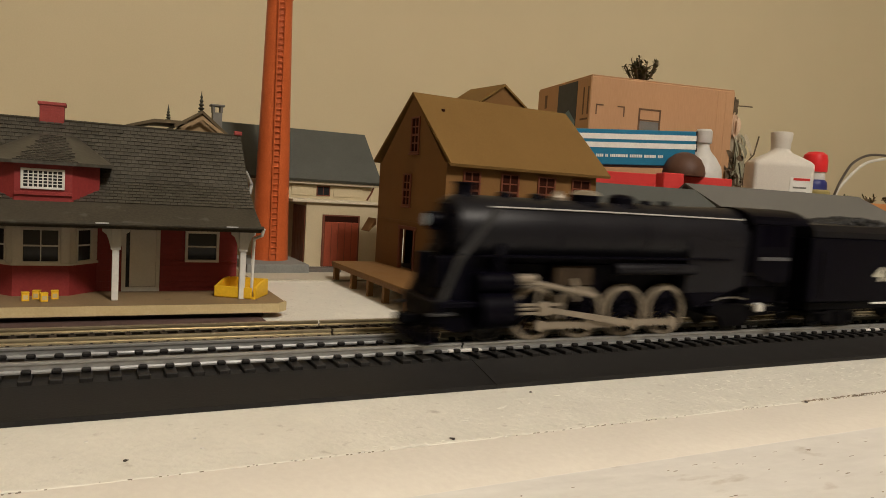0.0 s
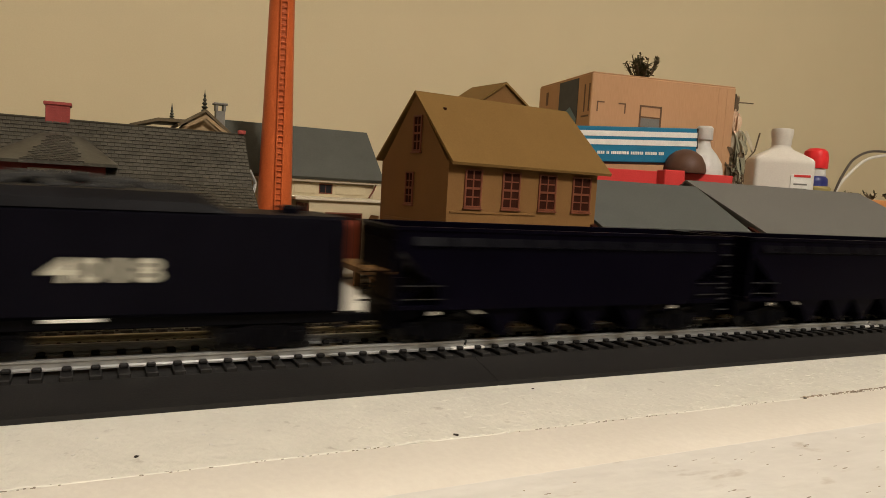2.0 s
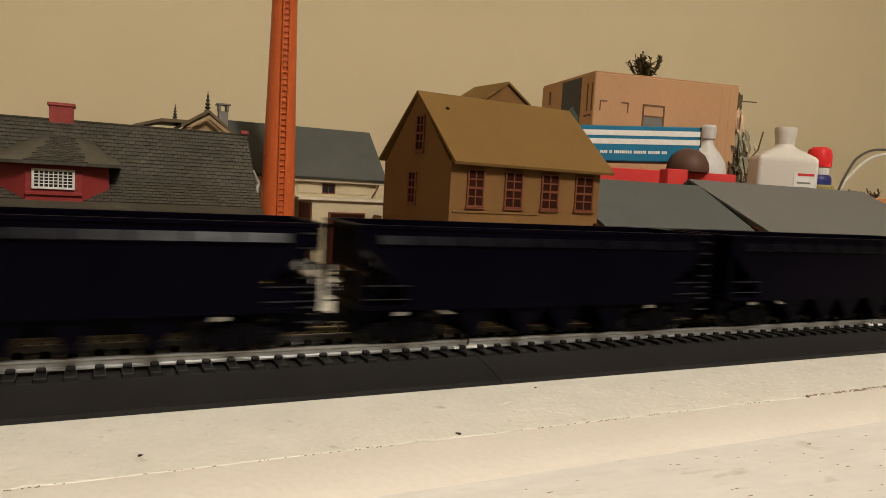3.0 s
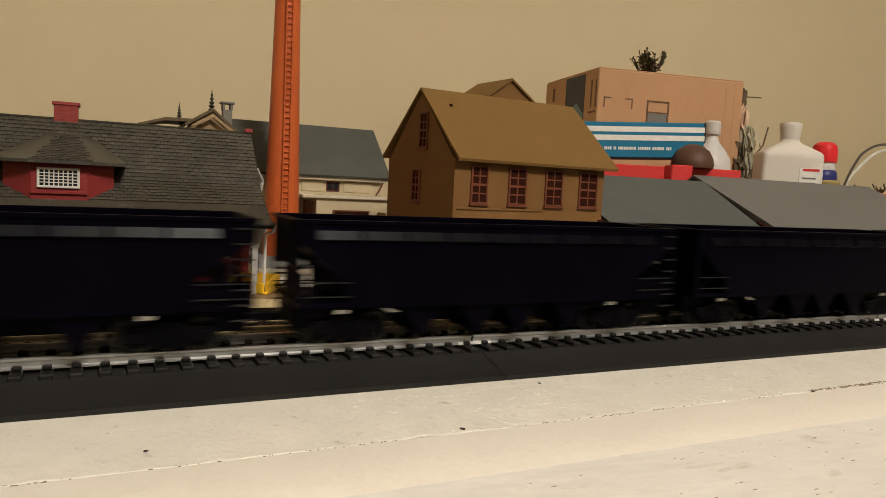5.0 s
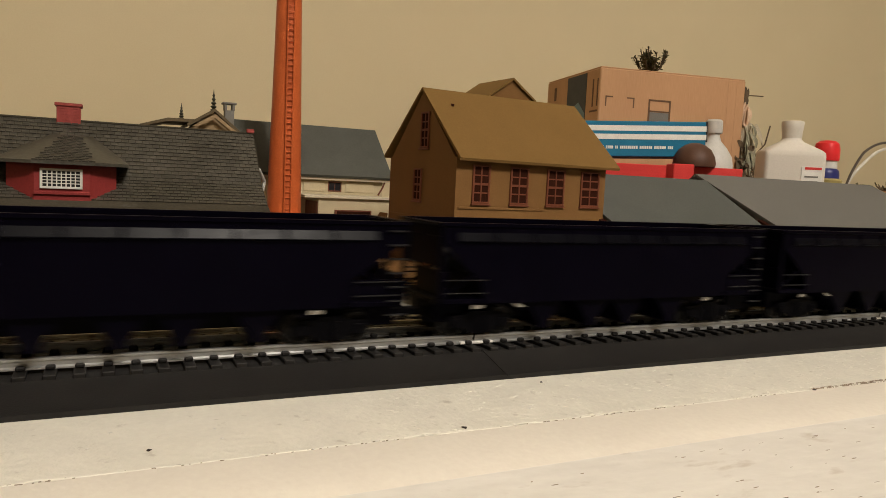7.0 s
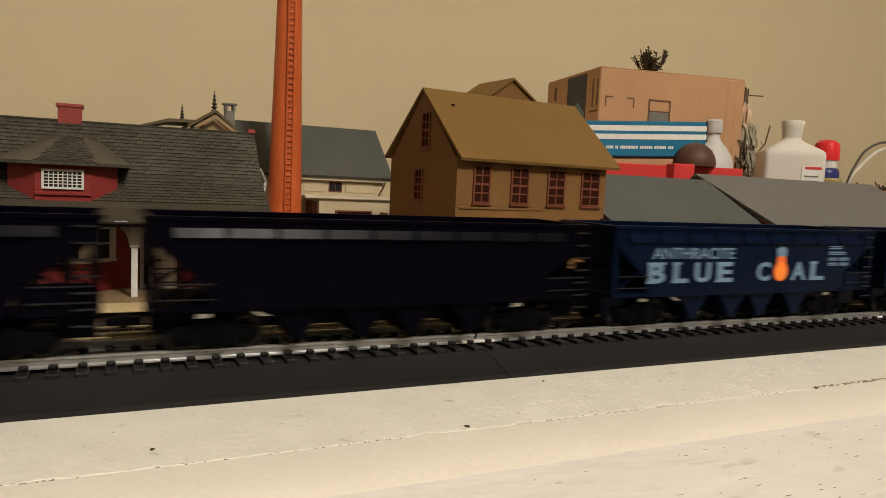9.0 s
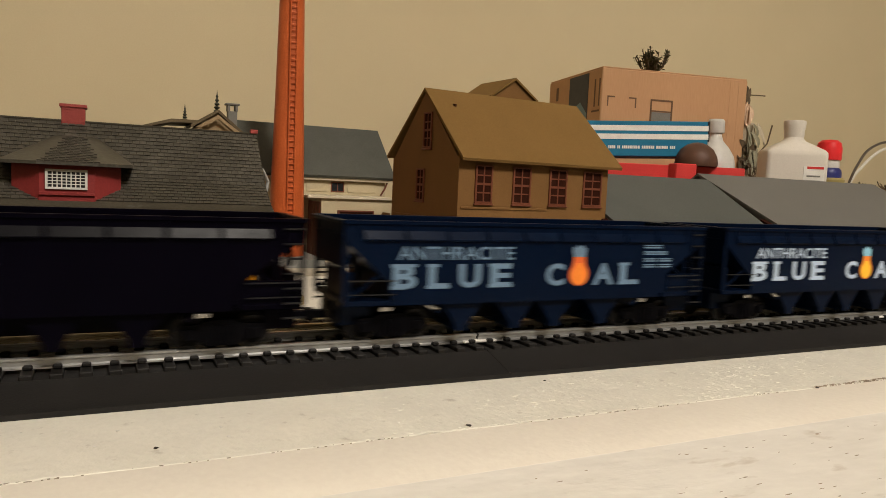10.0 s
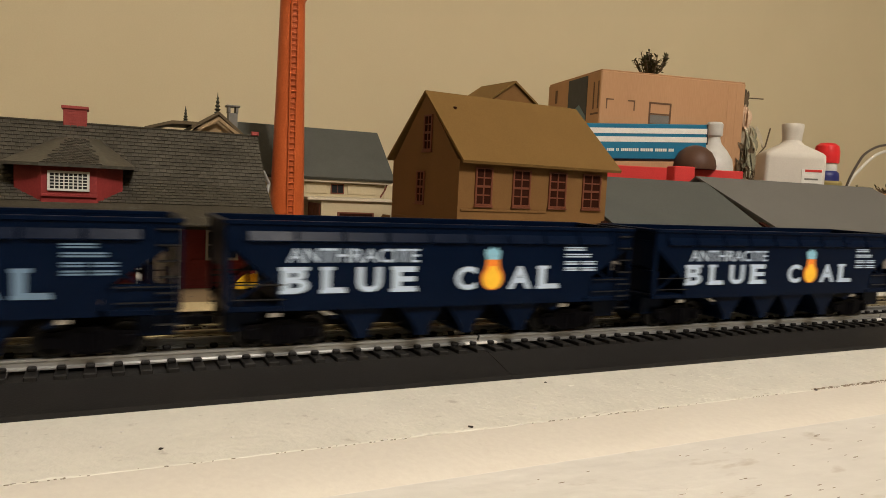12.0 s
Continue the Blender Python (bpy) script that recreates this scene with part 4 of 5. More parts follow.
# ---- the red station ----
def sash_window(parent, x0, x1, z0, z1, y, fw=1.0, mat=None, cols=1, rows=2, depth=0.9, lattice=False, sill=True, pane=None):
    """A framed window on a wall that faces -y."""
    mat = mat or TRIMW
    bm = B()
    for a, b, c, d in ((x0, x1, z0, z0 + fw), (x0, x1, z1 - fw, z1), (x0, x0 + fw, z0 + fw, z1 - fw), (x1 - fw, x1, z0 + fw, z1 - fw)):
        box(bm, a, b, y - depth, y, c, d, 0.12)
    w = part("window", bm, mat, parent)
    if not lattice:
        bm = B()
        for k in range(1, rows):
            zz = z0 + (z1 - z0) * k / rows
            box(bm, x0 + fw, x1 - fw, y - depth * 0.75, y - 0.05, zz - 0.35, zz + 0.35)
        for k in range(1, cols):
            xx = x0 + (x1 - x0) * k / cols
            box(bm, xx - 0.22, xx + 0.22, y - depth * 0.6, y - 0.05, z0 + fw, z1 - fw)
        part("glazing_bar", bm, mat, w)
    else:
        bm = B()
        for k in range(1, 8):
            xx = x0 + fw + (x1 - x0 - 2 * fw) * k / 8
            box(bm, xx - 0.22, xx + 0.22, y - depth * 0.5, y - 0.05, z0 + fw, z1 - fw)
        for k in range(1, 5):
            zz = z0 + fw + (z1 - z0 - 2 * fw) * k / 5
            box(bm, x0 + fw, x1 - fw, y - depth * 0.5 - 0.05, y - 0.06, zz - 0.18, zz + 0.18)
        part("glazing_bar", bm, mat, w)
    part("pane", box(B(), x0 + fw * 0.6, x1 - fw * 0.6, y - 0.3, y - 0.02, z0 + fw * 0.6, z1 - fw * 0.6), pane or PANE, w)
    if sill:
        part("sill", box(B(), x0 - 0.6, x1 + 0.6, y - depth - 0.7, y, z0 - 0.9, z0, 0.15), mat, w)
    return w


def shingles(bm, prof, x0, x1, w=2.3, course=2.15, seed=1, clip=None):
    """Overlapping shingles on a sloping strip given by (y, z) from its eave to its top."""
    r = random.Random(seed)
    total = [0.0]
    for (a, b), (c, d) in zip(prof, prof[1:]):
        total.append(total[-1] + math.hypot(c - a, d - b))
    def at(s):
        for i in range(len(prof) - 1):
            if s <= total[i + 1] or i == len(prof) - 2:
                t = (s - total[i]) / (total[i + 1] - total[i])
                return prof[i][0] + t * (prof[i + 1][0] - prof[i][0]), prof[i][1] + t * (prof[i + 1][1] - prof[i][1])
    rows = int(total[-1] / course)
    for k in range(rows):
        y0, z0 = at(k * course)
        y1, z1 = at(min(total[-1], (k + 1.25) * course))
        ny, nz = -(z1 - z0), (y1 - y0)
        q = math.hypot(ny, nz)
        ny, nz = ny / q, nz / q
        x = x0 - (w / 2 if k % 2 else 0)
        while x < x1:
            a, b = max(x + 0.16, x0), min(x + w - 0.16, x1)
            x += w
            if b - a < 0.4 or (clip and clip((a + b) / 2, (y0 + y1) / 2)):
                continue
            h = 0.50 + r.uniform(-0.10, 0.16)
            p = [(a, y0 + ny * 0.05, z0 + nz * 0.05), (b, y0 + ny * 0.05, z0 + nz * 0.05), (b, y0 + ny * h, z0 + nz * h), (a, y0 + ny * h, z0 + nz * h), (b, y1 + ny * 0.06, z1 + nz * 0.06), (a, y1 + ny * 0.06, z1 + nz * 0.06)]
            v = [bm.verts.new(c) for c in p]
            bm.faces.new((v[0], v[1], v[2], v[3]))
            bm.faces.new((v[3], v[2], v[4], v[5]))
            bm.faces.new((v[0], v[3], v[5]))
            bm.faces.new((v[1], v[4], v[2]))
    return bm


def station():
    st = thing("station", "red wooden railway station with grey shingled roof and cream platform", "building")
    X0, X1 = -118.0, 81.0
    part("base", box(B(), X0 + 8, 88, 112, 236, 0.05, 3.0), SHADEBASE, st)
    # platform's cast shadow, drawn as a thin dark strip on the ground
    part("shadow_strip", box(B(), X0 - 6, 86, 82, 111.9, 0.05, 0.5, 0.1), SHADEBASE, st, "dark maroon strip standing in for the platform's shadow")
    bm = B()
    prism(bm, [(X0 - 10, 104.0), (92.5, 104.0), (97.2, 109.0), (97.2, 236), (X0 - 10, 236)], "z", 3.0, 6.9)
    part("platform", bm, DECK, st)
    bm = B()
    prism(bm, [(X0 - 10, 103.2), (93.2, 103.2), (97.9, 108.6), (97.9, 112), (96.9, 112), (96.9, 109.2), (92.6, 104.2), (X0 - 10, 104.2)], "z", 2.95, 6.95)
    part("platform_edge", bm, DECKEDGE, st, "cream painted platform edge")
    bm = B()
    box(bm, X0, X1, 144, 146, 6.9, 52)
    box(bm, X0, X1, 190, 192, 6.9, 52)
    part("wall", bm, REDWALL, st)
    for xe in (X1 - 2, X0):
        bm = B()
        prism(bm, [(146, 6.9), (190, 6.9), (190, 58), (168, 82), (146, 58)], "x", xe, xe + 2)
        part("gable_wall", bm, REDWALL, st)
    bm = B()
    for k in range(10):
        z = 8.6 + k * 2.6
        box(bm, 18, X1, 143.75, 144.0, z, z + 0.25)
    box(bm, 50, X1 + 0.1, 143.2, 144, 20.6, 21.5, 0.1)
    part("clapboard", bm, REDWALL, st)
    # bay with three windows
    bm = B()
    prism(bm, [(-24.6, 144), (-14.2, 132), (7.2, 132), (18.0, 144)], "z", 6.9, 38.5)
    part("bay", bm, REDWALL, st)
    bm = B()
    prism(bm, [(-25.4, 144), (-14.7, 131.3), (7.7, 131.3), (18.8, 144)], "z", 20.2, 21.2)
    prism(bm, [(-25.2, 144), (-14.5, 131.6), (7.5, 131.6), (18.6, 144)], "z", 36.4, 38.8)
    part("bay_sill", bm, TRIMW, st)
    part("bay_window_band", prism(B(), [(-25.0, 144), (-14.35, 131.86), (7.35, 131.86), (18.3, 144)], "z", 21.2, 36.4), TRIMW, st, "white boards between the bay windows")
    sash_window(st, -11.2, 3.8, 21.2, 36.4, 132, 0.9, TRIMW, 2, 2, sill=False)
    bm = B()
    for a in (-14.2, 3.9):
        box(bm, a, a + 3.2, 131.5, 132.2, 21.2, 36.4, 0.1)
    part("corner_board", bm, TRIMW, st)
    for (xa, ya), (xb, yb) in (((7.2, 132), (18.0, 144)), ((-24.6, 144), (-14.2, 132))):
        sub = sash_window(st, -4.6, 4.6, 21.2, 36.4, 0, 0.9, TRIMW, 1, 2, sill=False)
        ang = math.atan2(yb - ya, xb - xa)
        sub.matrix_basis = Matrix.Translation(Vector(((xa + xb) / 2, (ya + yb) / 2, 0)) * MM) @ Matrix.Rotation(ang, 4, "Z")
    # door standing ajar in its frame
    bm = B()
    box(bm, 28.6, 30.4, 143.1, 144, 6.9, 36, 0.1)
    box(bm, 43.4, 45.2, 143.1, 144, 6.9, 36, 0.1)
    box(bm, 28.6, 45.2, 143.1, 144, 36, 37.6, 0.1)
    box(bm, 28.6, 45.2, 143.0, 144, 6.9, 9.0, 0.1)
    dr = part("door", bm, TRIMW, st)
    part("door_leaf", box(B(), 32.0, 43.3, 142.6, 143.9, 9.2, 36, 0.15), TRIMW, dr)
    part("door_gap", box(B(), 30.4, 32.0, 143.4, 143.95, 7.5, 36), PANE, dr)
    sash_window(st, 56.4, 72.2, 20.9, 36.2, 144, 1.3, TRIMW, 1, 2, sill=False)
    # posts with brackets
    for xp in (-60, 25.2, 79.0):
        bm = B()
        box(bm, xp - 1.35, xp + 1.35, 117.6, 120.6, 6.9, 38.6, 0.2)
        box(bm, xp - 2.0, xp + 2.0, 117.1, 121.1, 29.0, 38.6, 0.2)
        p = part("post", bm, TRIMW, st)
        for d in (-1, 1):
            bm = B()
            arc = [(xp + d * 1.8, 38.4), (xp + d * 5.6, 38.4), (xp + d * 5.4, 36.8), (xp + d * 3.8, 35.6), (xp + d * 2.8, 33.0), (xp + d * 2.2, 30.4), (xp + d * 1.8, 29.5)]
            prism(bm, arc, "y", 118.3, 119.9)
            part("bracket", bm, TRIMW, p)
    # roof
    prof = [(107.0, 40.6), (125.5, 48.6), (141.0, 57.8), (150.5, 67.4), (167.5, 84.6)]
    rear = [(2 * 167.5 - y, z) for y, z in prof[::-1]]
    XR = 85.0
    bm = B()
    under = [(y + 0.8, z - 1.9) for y, z in (prof + rear[1:])][::-1]
    prism(bm, prof + rear[1:] + under, "x", X0 - 6, XR)
    roof = part("roof", bm, STROOF, st)
    tagged(part("shingle", shingles(B(), prof[1:], X0 - 5, XR - 0.3, 3.1, 2.5, 3), STROOFD, roof, "small grey roof shingles", smooth=0), kind="stuff")
    bm = B()
    tube(bm, [(X0 - 6, 106.2, 40.4), (XR + 0.5, 106.2, 40.9)], 0.9, 8)
    part("gutter", bm, STROOF, roof)
    for k in (-30, 17, 69):
        part("gutter_clip", box(B(), k, k + 5, 105.1, 106.2, 40.9, 41.4), TRIMG, roof, "small pale gutter clip")
    bm = B()
    tube(bm, [(XR + 0.6, 106.5, 40.6), (XR + 0.2, 108.0, 37.5), (XR - 1.2, 118.0, 35.2), (XR - 1.4, 119, 7.0)], 0.75, 8)
    part("downspout", bm, TRIMW, roof, "white downspout")
    bm = B()
    prism(bm, [(150, 56), (185, 56), (167.5, 78)], "x", XR - 1.5, XR - 0.4)
    part("gable_board", bm, TRIMG, roof)
    bm = B()
    tube(bm, [(XR, 150, 66), (XR + 4.2, 156, 60), (XR + 3.4, 156, 55)], 0.9, 8)
    part("finial_bracket", bm, TRIMG, roof)
    part("ridge_cap", box(B(), X0 - 6, XR, 166.8, 168.2, 84.3, 85.3, 0.2), STROOF, roof)
    part("end_ornament", box(B(), XR - 3.5, XR + 0.4, 166.2, 168.8, 84.9, 87.0, 0.3), BRICKC, roof, "small pink ridge ornament")
    # dormer
    bm = B()
    prism(bm, [(-24.2, 134.0), (-13.2, 124.8), (8.0, 124.8), (18.6, 134.0), (18.6, 150), (-24.2, 150)], "z", 47.0, 64.0)
    dm = part("dormer", bm, REDWALL, st)
    sash_window(dm, -11.0, 5.2, 53.2, 61.8, 124.8, 1.0, TRIMW, 1, 2, 0.9, lattice=True, sill=False)
    part("dormer_sill", box(B(), -13.4, 8.2, 123.8, 124.9, 50.6, 52.0, 0.2), REDWALL, dm)
    bm = B()
    base = [(-29.0, 130.0), (-14.0, 120.8), (9.5, 120.8), (23.5, 130.0), (24.0, 150.5), (-29.5, 150.5)]
    lo2 = [bm.verts.new((a, b, 63.6)) for a, b in base]
    mi = [bm.verts.new((a, b, 65.0)) for a, b in base]
    hi = [bm.verts.new(c) for c in ((-9.0, 158.0, 77.0), (-4, 156.5, 77.4), (3.5, 156.5, 77.4), (8.0, 158.0, 77.0), (8.5, 161.0, 77.6), (-9.5, 161.0, 77.6))]
    bm.faces.new(lo2)
    for a, b in ((lo2, mi), (mi, hi)):
        for i in range(6):
            bm.faces.new((a[i], a[(i + 1) % 6], b[(i + 1) % 6], b[i]))
    bm.faces.new(hi)
    dr2 = part("dormer_roof", bm, STROOFD, dm)
    def hip(x, y):
        q = (y - 121) / 35.5
        return x < -13.4 + 9.6 * q or x > 9.9 - 6.6 * q
    bm2 = shingles(B(), [(121.0, 65.0), (156.5, 77.4)], -14, 10.5, 2.7, 2.3, 5, hip)
    tagged(part("shingle", bm2, STROOFD, dr2, smooth=0), kind="stuff")
    # chimney of small bricks
    bm = B()
    box(bm, -6.8, 3.4, 166, 176, 78, 91.2, 0.2)
    ch = part("chimney", bm, BRICKC, st, "red brick chimney with a stepped cap")
    part("chimney_cap", box(B(), -7.6, 4.2, 165.2, 176.8, 91.2, 92.8, 0.25), BRICKC, ch)
    bm = B()
    for k in range(5):
        for j in range(3):
            bx = -6.6 + j * 3.5 + (1.6 if k % 2 else 0)
            box(bm, bx, min(bx + 3.1, 3.3), 165.8, 166.05, 84.5 + k * 1.4, 85.6 + k * 1.4)
    part("brick_course", bm, BRICKC, ch)
    return st


station()
cart = thing("baggage_cart", "yellow plastic baggage box standing on the station platform", "box", 72.5, 131, 6.9, -32)
bm = B()
box(bm, -1, 17, -7.5, -6.2, 0.4, 5.4, 0.2)
part("front_panel", bm, YELLOW, cart)
bm = B()
prism(bm, [(-1, 0.4), (-1, 7.2), (1.5, 8.0), (19, 8.0), (19, 0.4)], "y", 8, 9.2)
part("back_panel", bm, YELLOW, cart)
for x in (-1, 17.8):
    bm = B()
    prism(bm, [(-6.3, 0.4), (8.1, 0.4), (8.1, 8.0), (2, 7.6), (-6.3, 5.3)], "x", x, x + 1.2)
    part("side_panel", bm, YELLOW, cart)
part("floor", box(B(), -0.5, 18.5, -7, 8.5, 0.02, 1.0, 0.1), YELLOW, cart)
for cx, cy, a in ((-8.4, 119.5, 8), (-4.6, 124.0, -10), (-1.6, 117.6, 15), (2.2, 123.6, 5)):
    c = thing("crate", "tiny worn yellow crate on the station platform", "crate", cx, cy, 6.92, a, group="crates on the platform")
    part("body", box(B(), -1.4, 1.4, -1.3, 1.3, 0, 3.3, 0.2), YELLOW, c)
    part("lid", box(B(), -1.5, 1.5, -1.4, 1.4, 3.3, 3.8, 0.15), YELLOW, c)
    part("label_patch", box(B(), -0.9, 0.9, -1.4, -1.31, 0.8, 2.5), DECKEDGE, c)

# ---- factory stack on its base ----
sk = thing("factory_stack", "tall tapering orange-red smokestack with a ladder", "chimney", 130.8, 291, 0)
part("foot", box(B(), -22, 20, -33, 24, 0.05, 6.6, 0.4), CONC, sk, "grey concrete foot")
part("shaft", lathe(B(), [(12.9, 6.6), (12.5, 20), (11.4, 70), (10.1, 120), (8.8, 180), (8.6, 187), (10.2, 190), (10.4, 193), (9.4, 195), (9.0, 230), (9.8, 234), (7, 234)], 36), STACK, sk)
ladder = B()
for d in (-2.3, 2.3):
    tube(ladder, [(d - 0.6, -13.6, 8), (d - 0.6, -9.9, 187)], 0.5, 6)
part("ladder_rail", ladder, STACK, sk)
for k in range(44):
    z = 12 + k * 4.0
    t = (z - 8) / 179
    part("rung", rod(B(), (-2.9, -13.6 + 3.7 * t, z), (1.7, -13.6 + 3.7 * t, z), 0.42, None, 6), STACK, sk)
solid("loading_slab", box(B(), 0, 24, 0, 14, 0.05, 3.2, 0.3), SHEDWALL, "dark grey low slab beside the stack foot", "slab", 151, 262, 0)
solid("road_sheet", box(B(), -90, 250, 0, 170, 0.02, 0.9), surf("grey_beige_road", (0.42, 0.38, 0.30), (0.52, 0.47, 0.38), 0.7, 900, 40, 0.2), "thin beige ground sheet under the back buildings", "pavement", 0, 223.5, 0, kind="structure")

# ---- cream factory behind the stack ----
fa = thing("factory", "cream factory building with a grey roof and rust-red door", "building")
part("lower_wall", box(B(), 157.6, 214, 296, 332, 0.9, 48.2), CREAM, fa)
part("ledge", box(B(), 146.5, 215.5, 293.5, 332, 48.2, 50.3, 0.3), LEDGE, fa, "pale cream ledge")
bm = B()
box(bm, 156.9, 157.6, 298.0, 331, 0.9, 45.5, 0.15)
sd = part("side_door", bm, BROWNDARK, fa, "dark brown sliding door in the lower block's flank")
for y in (306, 314, 322):
    part("door_board", box(B(), 156.65, 156.9, y, y + 0.5, 1.4, 45), MILLRED, sd)
part("upper_wall", box(B(), 92, 221, 332, 384, 0.9, 70), CREAM, fa)
bm = B()
prism(bm, [(334, 66), (382, 66), (358, 101)], "x", 218.9, 221.1)
part("gable_wall", bm, CREAM, fa)
bm = B()
prism(bm, [(325.5, 65.4), (359, 105.4), (392.5, 65.4), (391, 63.4), (359, 102.8), (327, 63.4)], "x", 88, 227.4)
for v in bm.verts:  # the ridge is shorter than the eaves
    if v.co.x > 200 and v.co.z > 90:
        v.co.x -= 5.0
part("roof", bm, FROOF, fa)
part("eave_board", box(B(), 92, 226, 328.0, 329.2, 61.6, 63.6, 0.2), LEDGE, fa, "pale board under the eave")
bm = B()
box(bm, 170.0, 199.1, 295.1, 296, 0.9, 39.8, 0.2)
d1 = part("door", bm, BROWNDARK, fa)
part("door_leaf", box(B(), 171.7, 197.7, 294.4, 295.3, 1.2, 34.4, 0.2), RUST, d1, "rust-red sliding door")
part("door_head", box(B(), 171.7, 197.7, 294.7, 295.4, 34.4, 38.8), MILLDARK, d1)
for k in range(1, 5):
    part("door_board", box(B(), 171.7 + k * 5.2 - 0.15, 171.7 + k * 5.2 + 0.15, 294.2, 294.45, 1.4, 34.0), BROWNDARK, d1)
w = sash_window(fa, 175, 186, 52.6, 60.6, 332, 0.8, BROWNDARK, 2, 1, 0.6, sill=False)
for a, b in ((155, 172), (189, 213)):
    part("wall_panel", box(B(), a, b, 331.4, 332, 52.5, 60.5, 0.15), CREAM, fa)
bm = B()
tube(bm, [(217, 331, 51), (220.5, 330.5, 57), (222.5, 330, 63)], 0.7, 6)
part("pipe", bm, BROWNDARK, fa)
bm = B()
box(bm, 92.0, 98.4, 313, 320, 60, 108, 0.2)
fs = part("chimney_stack", bm, GREYSTACK, fa, "grey chimney with an open cap")
bm = B()
for x in (91.6, 97.0):
    box(bm, x, x + 1.8, 312.6, 320.4, 108, 112.2, 0.2)
box(bm, 90.4, 100.0, 311.8, 321.2, 112.2, 113.6, 0.3)
part("cap", bm, GREYSTACK, fs)

# ---- ornate house behind the station roof ----
ho = thing("ornate_house", "brown gabled house with turned finials behind the station", "building")
part("wall", box(B(), 36, 96, 268, 306, 0.9, 88), HOUSETAN, ho)
bm = B()
prism(bm, [(60, 88), (94, 88), (78.5, 103.0)], "y", 267, 306)
part("gable_wall", bm, HOUSETAN, ho)
bm = B()
prism(bm, [(61.5, 93.5), (77.8, 103.9), (78.8, 103.9), (97.5, 88.2), (96.5, 86.8), (78.3, 102.2), (62.0, 91.6)], "y", 263, 308)
part("cross_roof", bm, GREENROOF, ho)
bm = B()
prism(bm, [(34, 91.2), (50, 96.2), (72, 96.6), (72, 94.6), (50, 94.2), (34, 89.6)], "y", 264, 308)
part("main_roof", bm, GREENROOF, ho)
bm = B()
prism(bm, [(64.5, 92.0), (78.2, 100.6), (92, 90.5), (88.5, 90.5), (78.2, 98.2), (68.0, 92.0)], "y", 261.8, 263)
part("gable_edge", bm, HOUSETAN, ho)
for x, y, z, h in ((77.8, 266, 103, 13.6), (58.4, 268, 96, 10.2)):
    k = h / 13.6
    prof = [(2.0, 0), (2.0, 0.6), (0.8, 1.2), (2.1 * k, 2.6 * k), (0.7, 3.6 * k), (1.8 * k, 4.8 * k), (0.6, 6.0 * k), (1.3 * k, 7.2 * k), (0.5, 8.6 * k), (0.9 * k, 9.8 * k), (0.4, 10.6 * k), (0.1, h)]
    part("finial", lathe(B(), prof, 12, (x, y, z)), FINIAL, ho, "turned dark finial")

# ---- brown mill ----
MILL_YAW = 5.4
ml = thing("mill", "brown plastic mill building with red-brown windows and loading deck", "building", 195.1, 140.4, 0, MILL_YAW)
ZB, ZE, ZR = 12.0, 79.0, 121.4
part("front_wall", box(B(), 1, 116, 5.5, 7.5, ZB, ZE), MILL, ml)
bm = B()
box(bm, 22, 116, 87.5, 89.5, ZB, 37)
box(bm, 1, 9, 87.5, 89.5, ZB, 37)
box(bm, 1, 116, 87.5, 89.5, 37, ZE)
part("back_wall", bm, MILL, ml)
for a in (1, 114):
    bm = B()
    prism(bm, [(7.5, ZB), (87.5, ZB), (87.5, ZE), (48.2, ZR - 2.2), (7.5, ZE)] if a > 50 else [(7.5, 38.5), (87.5, 38.5), (87.5, ZE), (48.2, ZR - 2.2), (7.5, ZE)], "x", a, a + 2)
    part("gable_wall", bm, MILL, ml)
for y0, y1 in ((7.5, 37), (57.5, 87.5)):
    part("lower_gable_wall", box(B(), 1, 3, y0, y1, ZB, 38.5), MILL, ml)
bm = B()
for y0, y1 in ((37, 38.6), (55.9, 57.5)):
    box(bm, 0.2, 3, y0, y1, ZB, 38.5, 0.2)
box(bm, 0.2, 3, 36, 58.5, 37.4, 39.6, 0.2)
part("doorway", bm, MILLRED, ml)
part("belt_trim", box(B(), 3.0, 66, 4.7, 5.5, 49.2, 50.6, 0.2), MILL, ml)
part("gable_belt", box(B(), 0.2, 1, 8, 87, 41.2, 42.8, 0.2), MILL, ml)
part("floor", box(B(), 2, 115, 7, 88, ZB - 1.5, ZB), MILLDARK, ml)


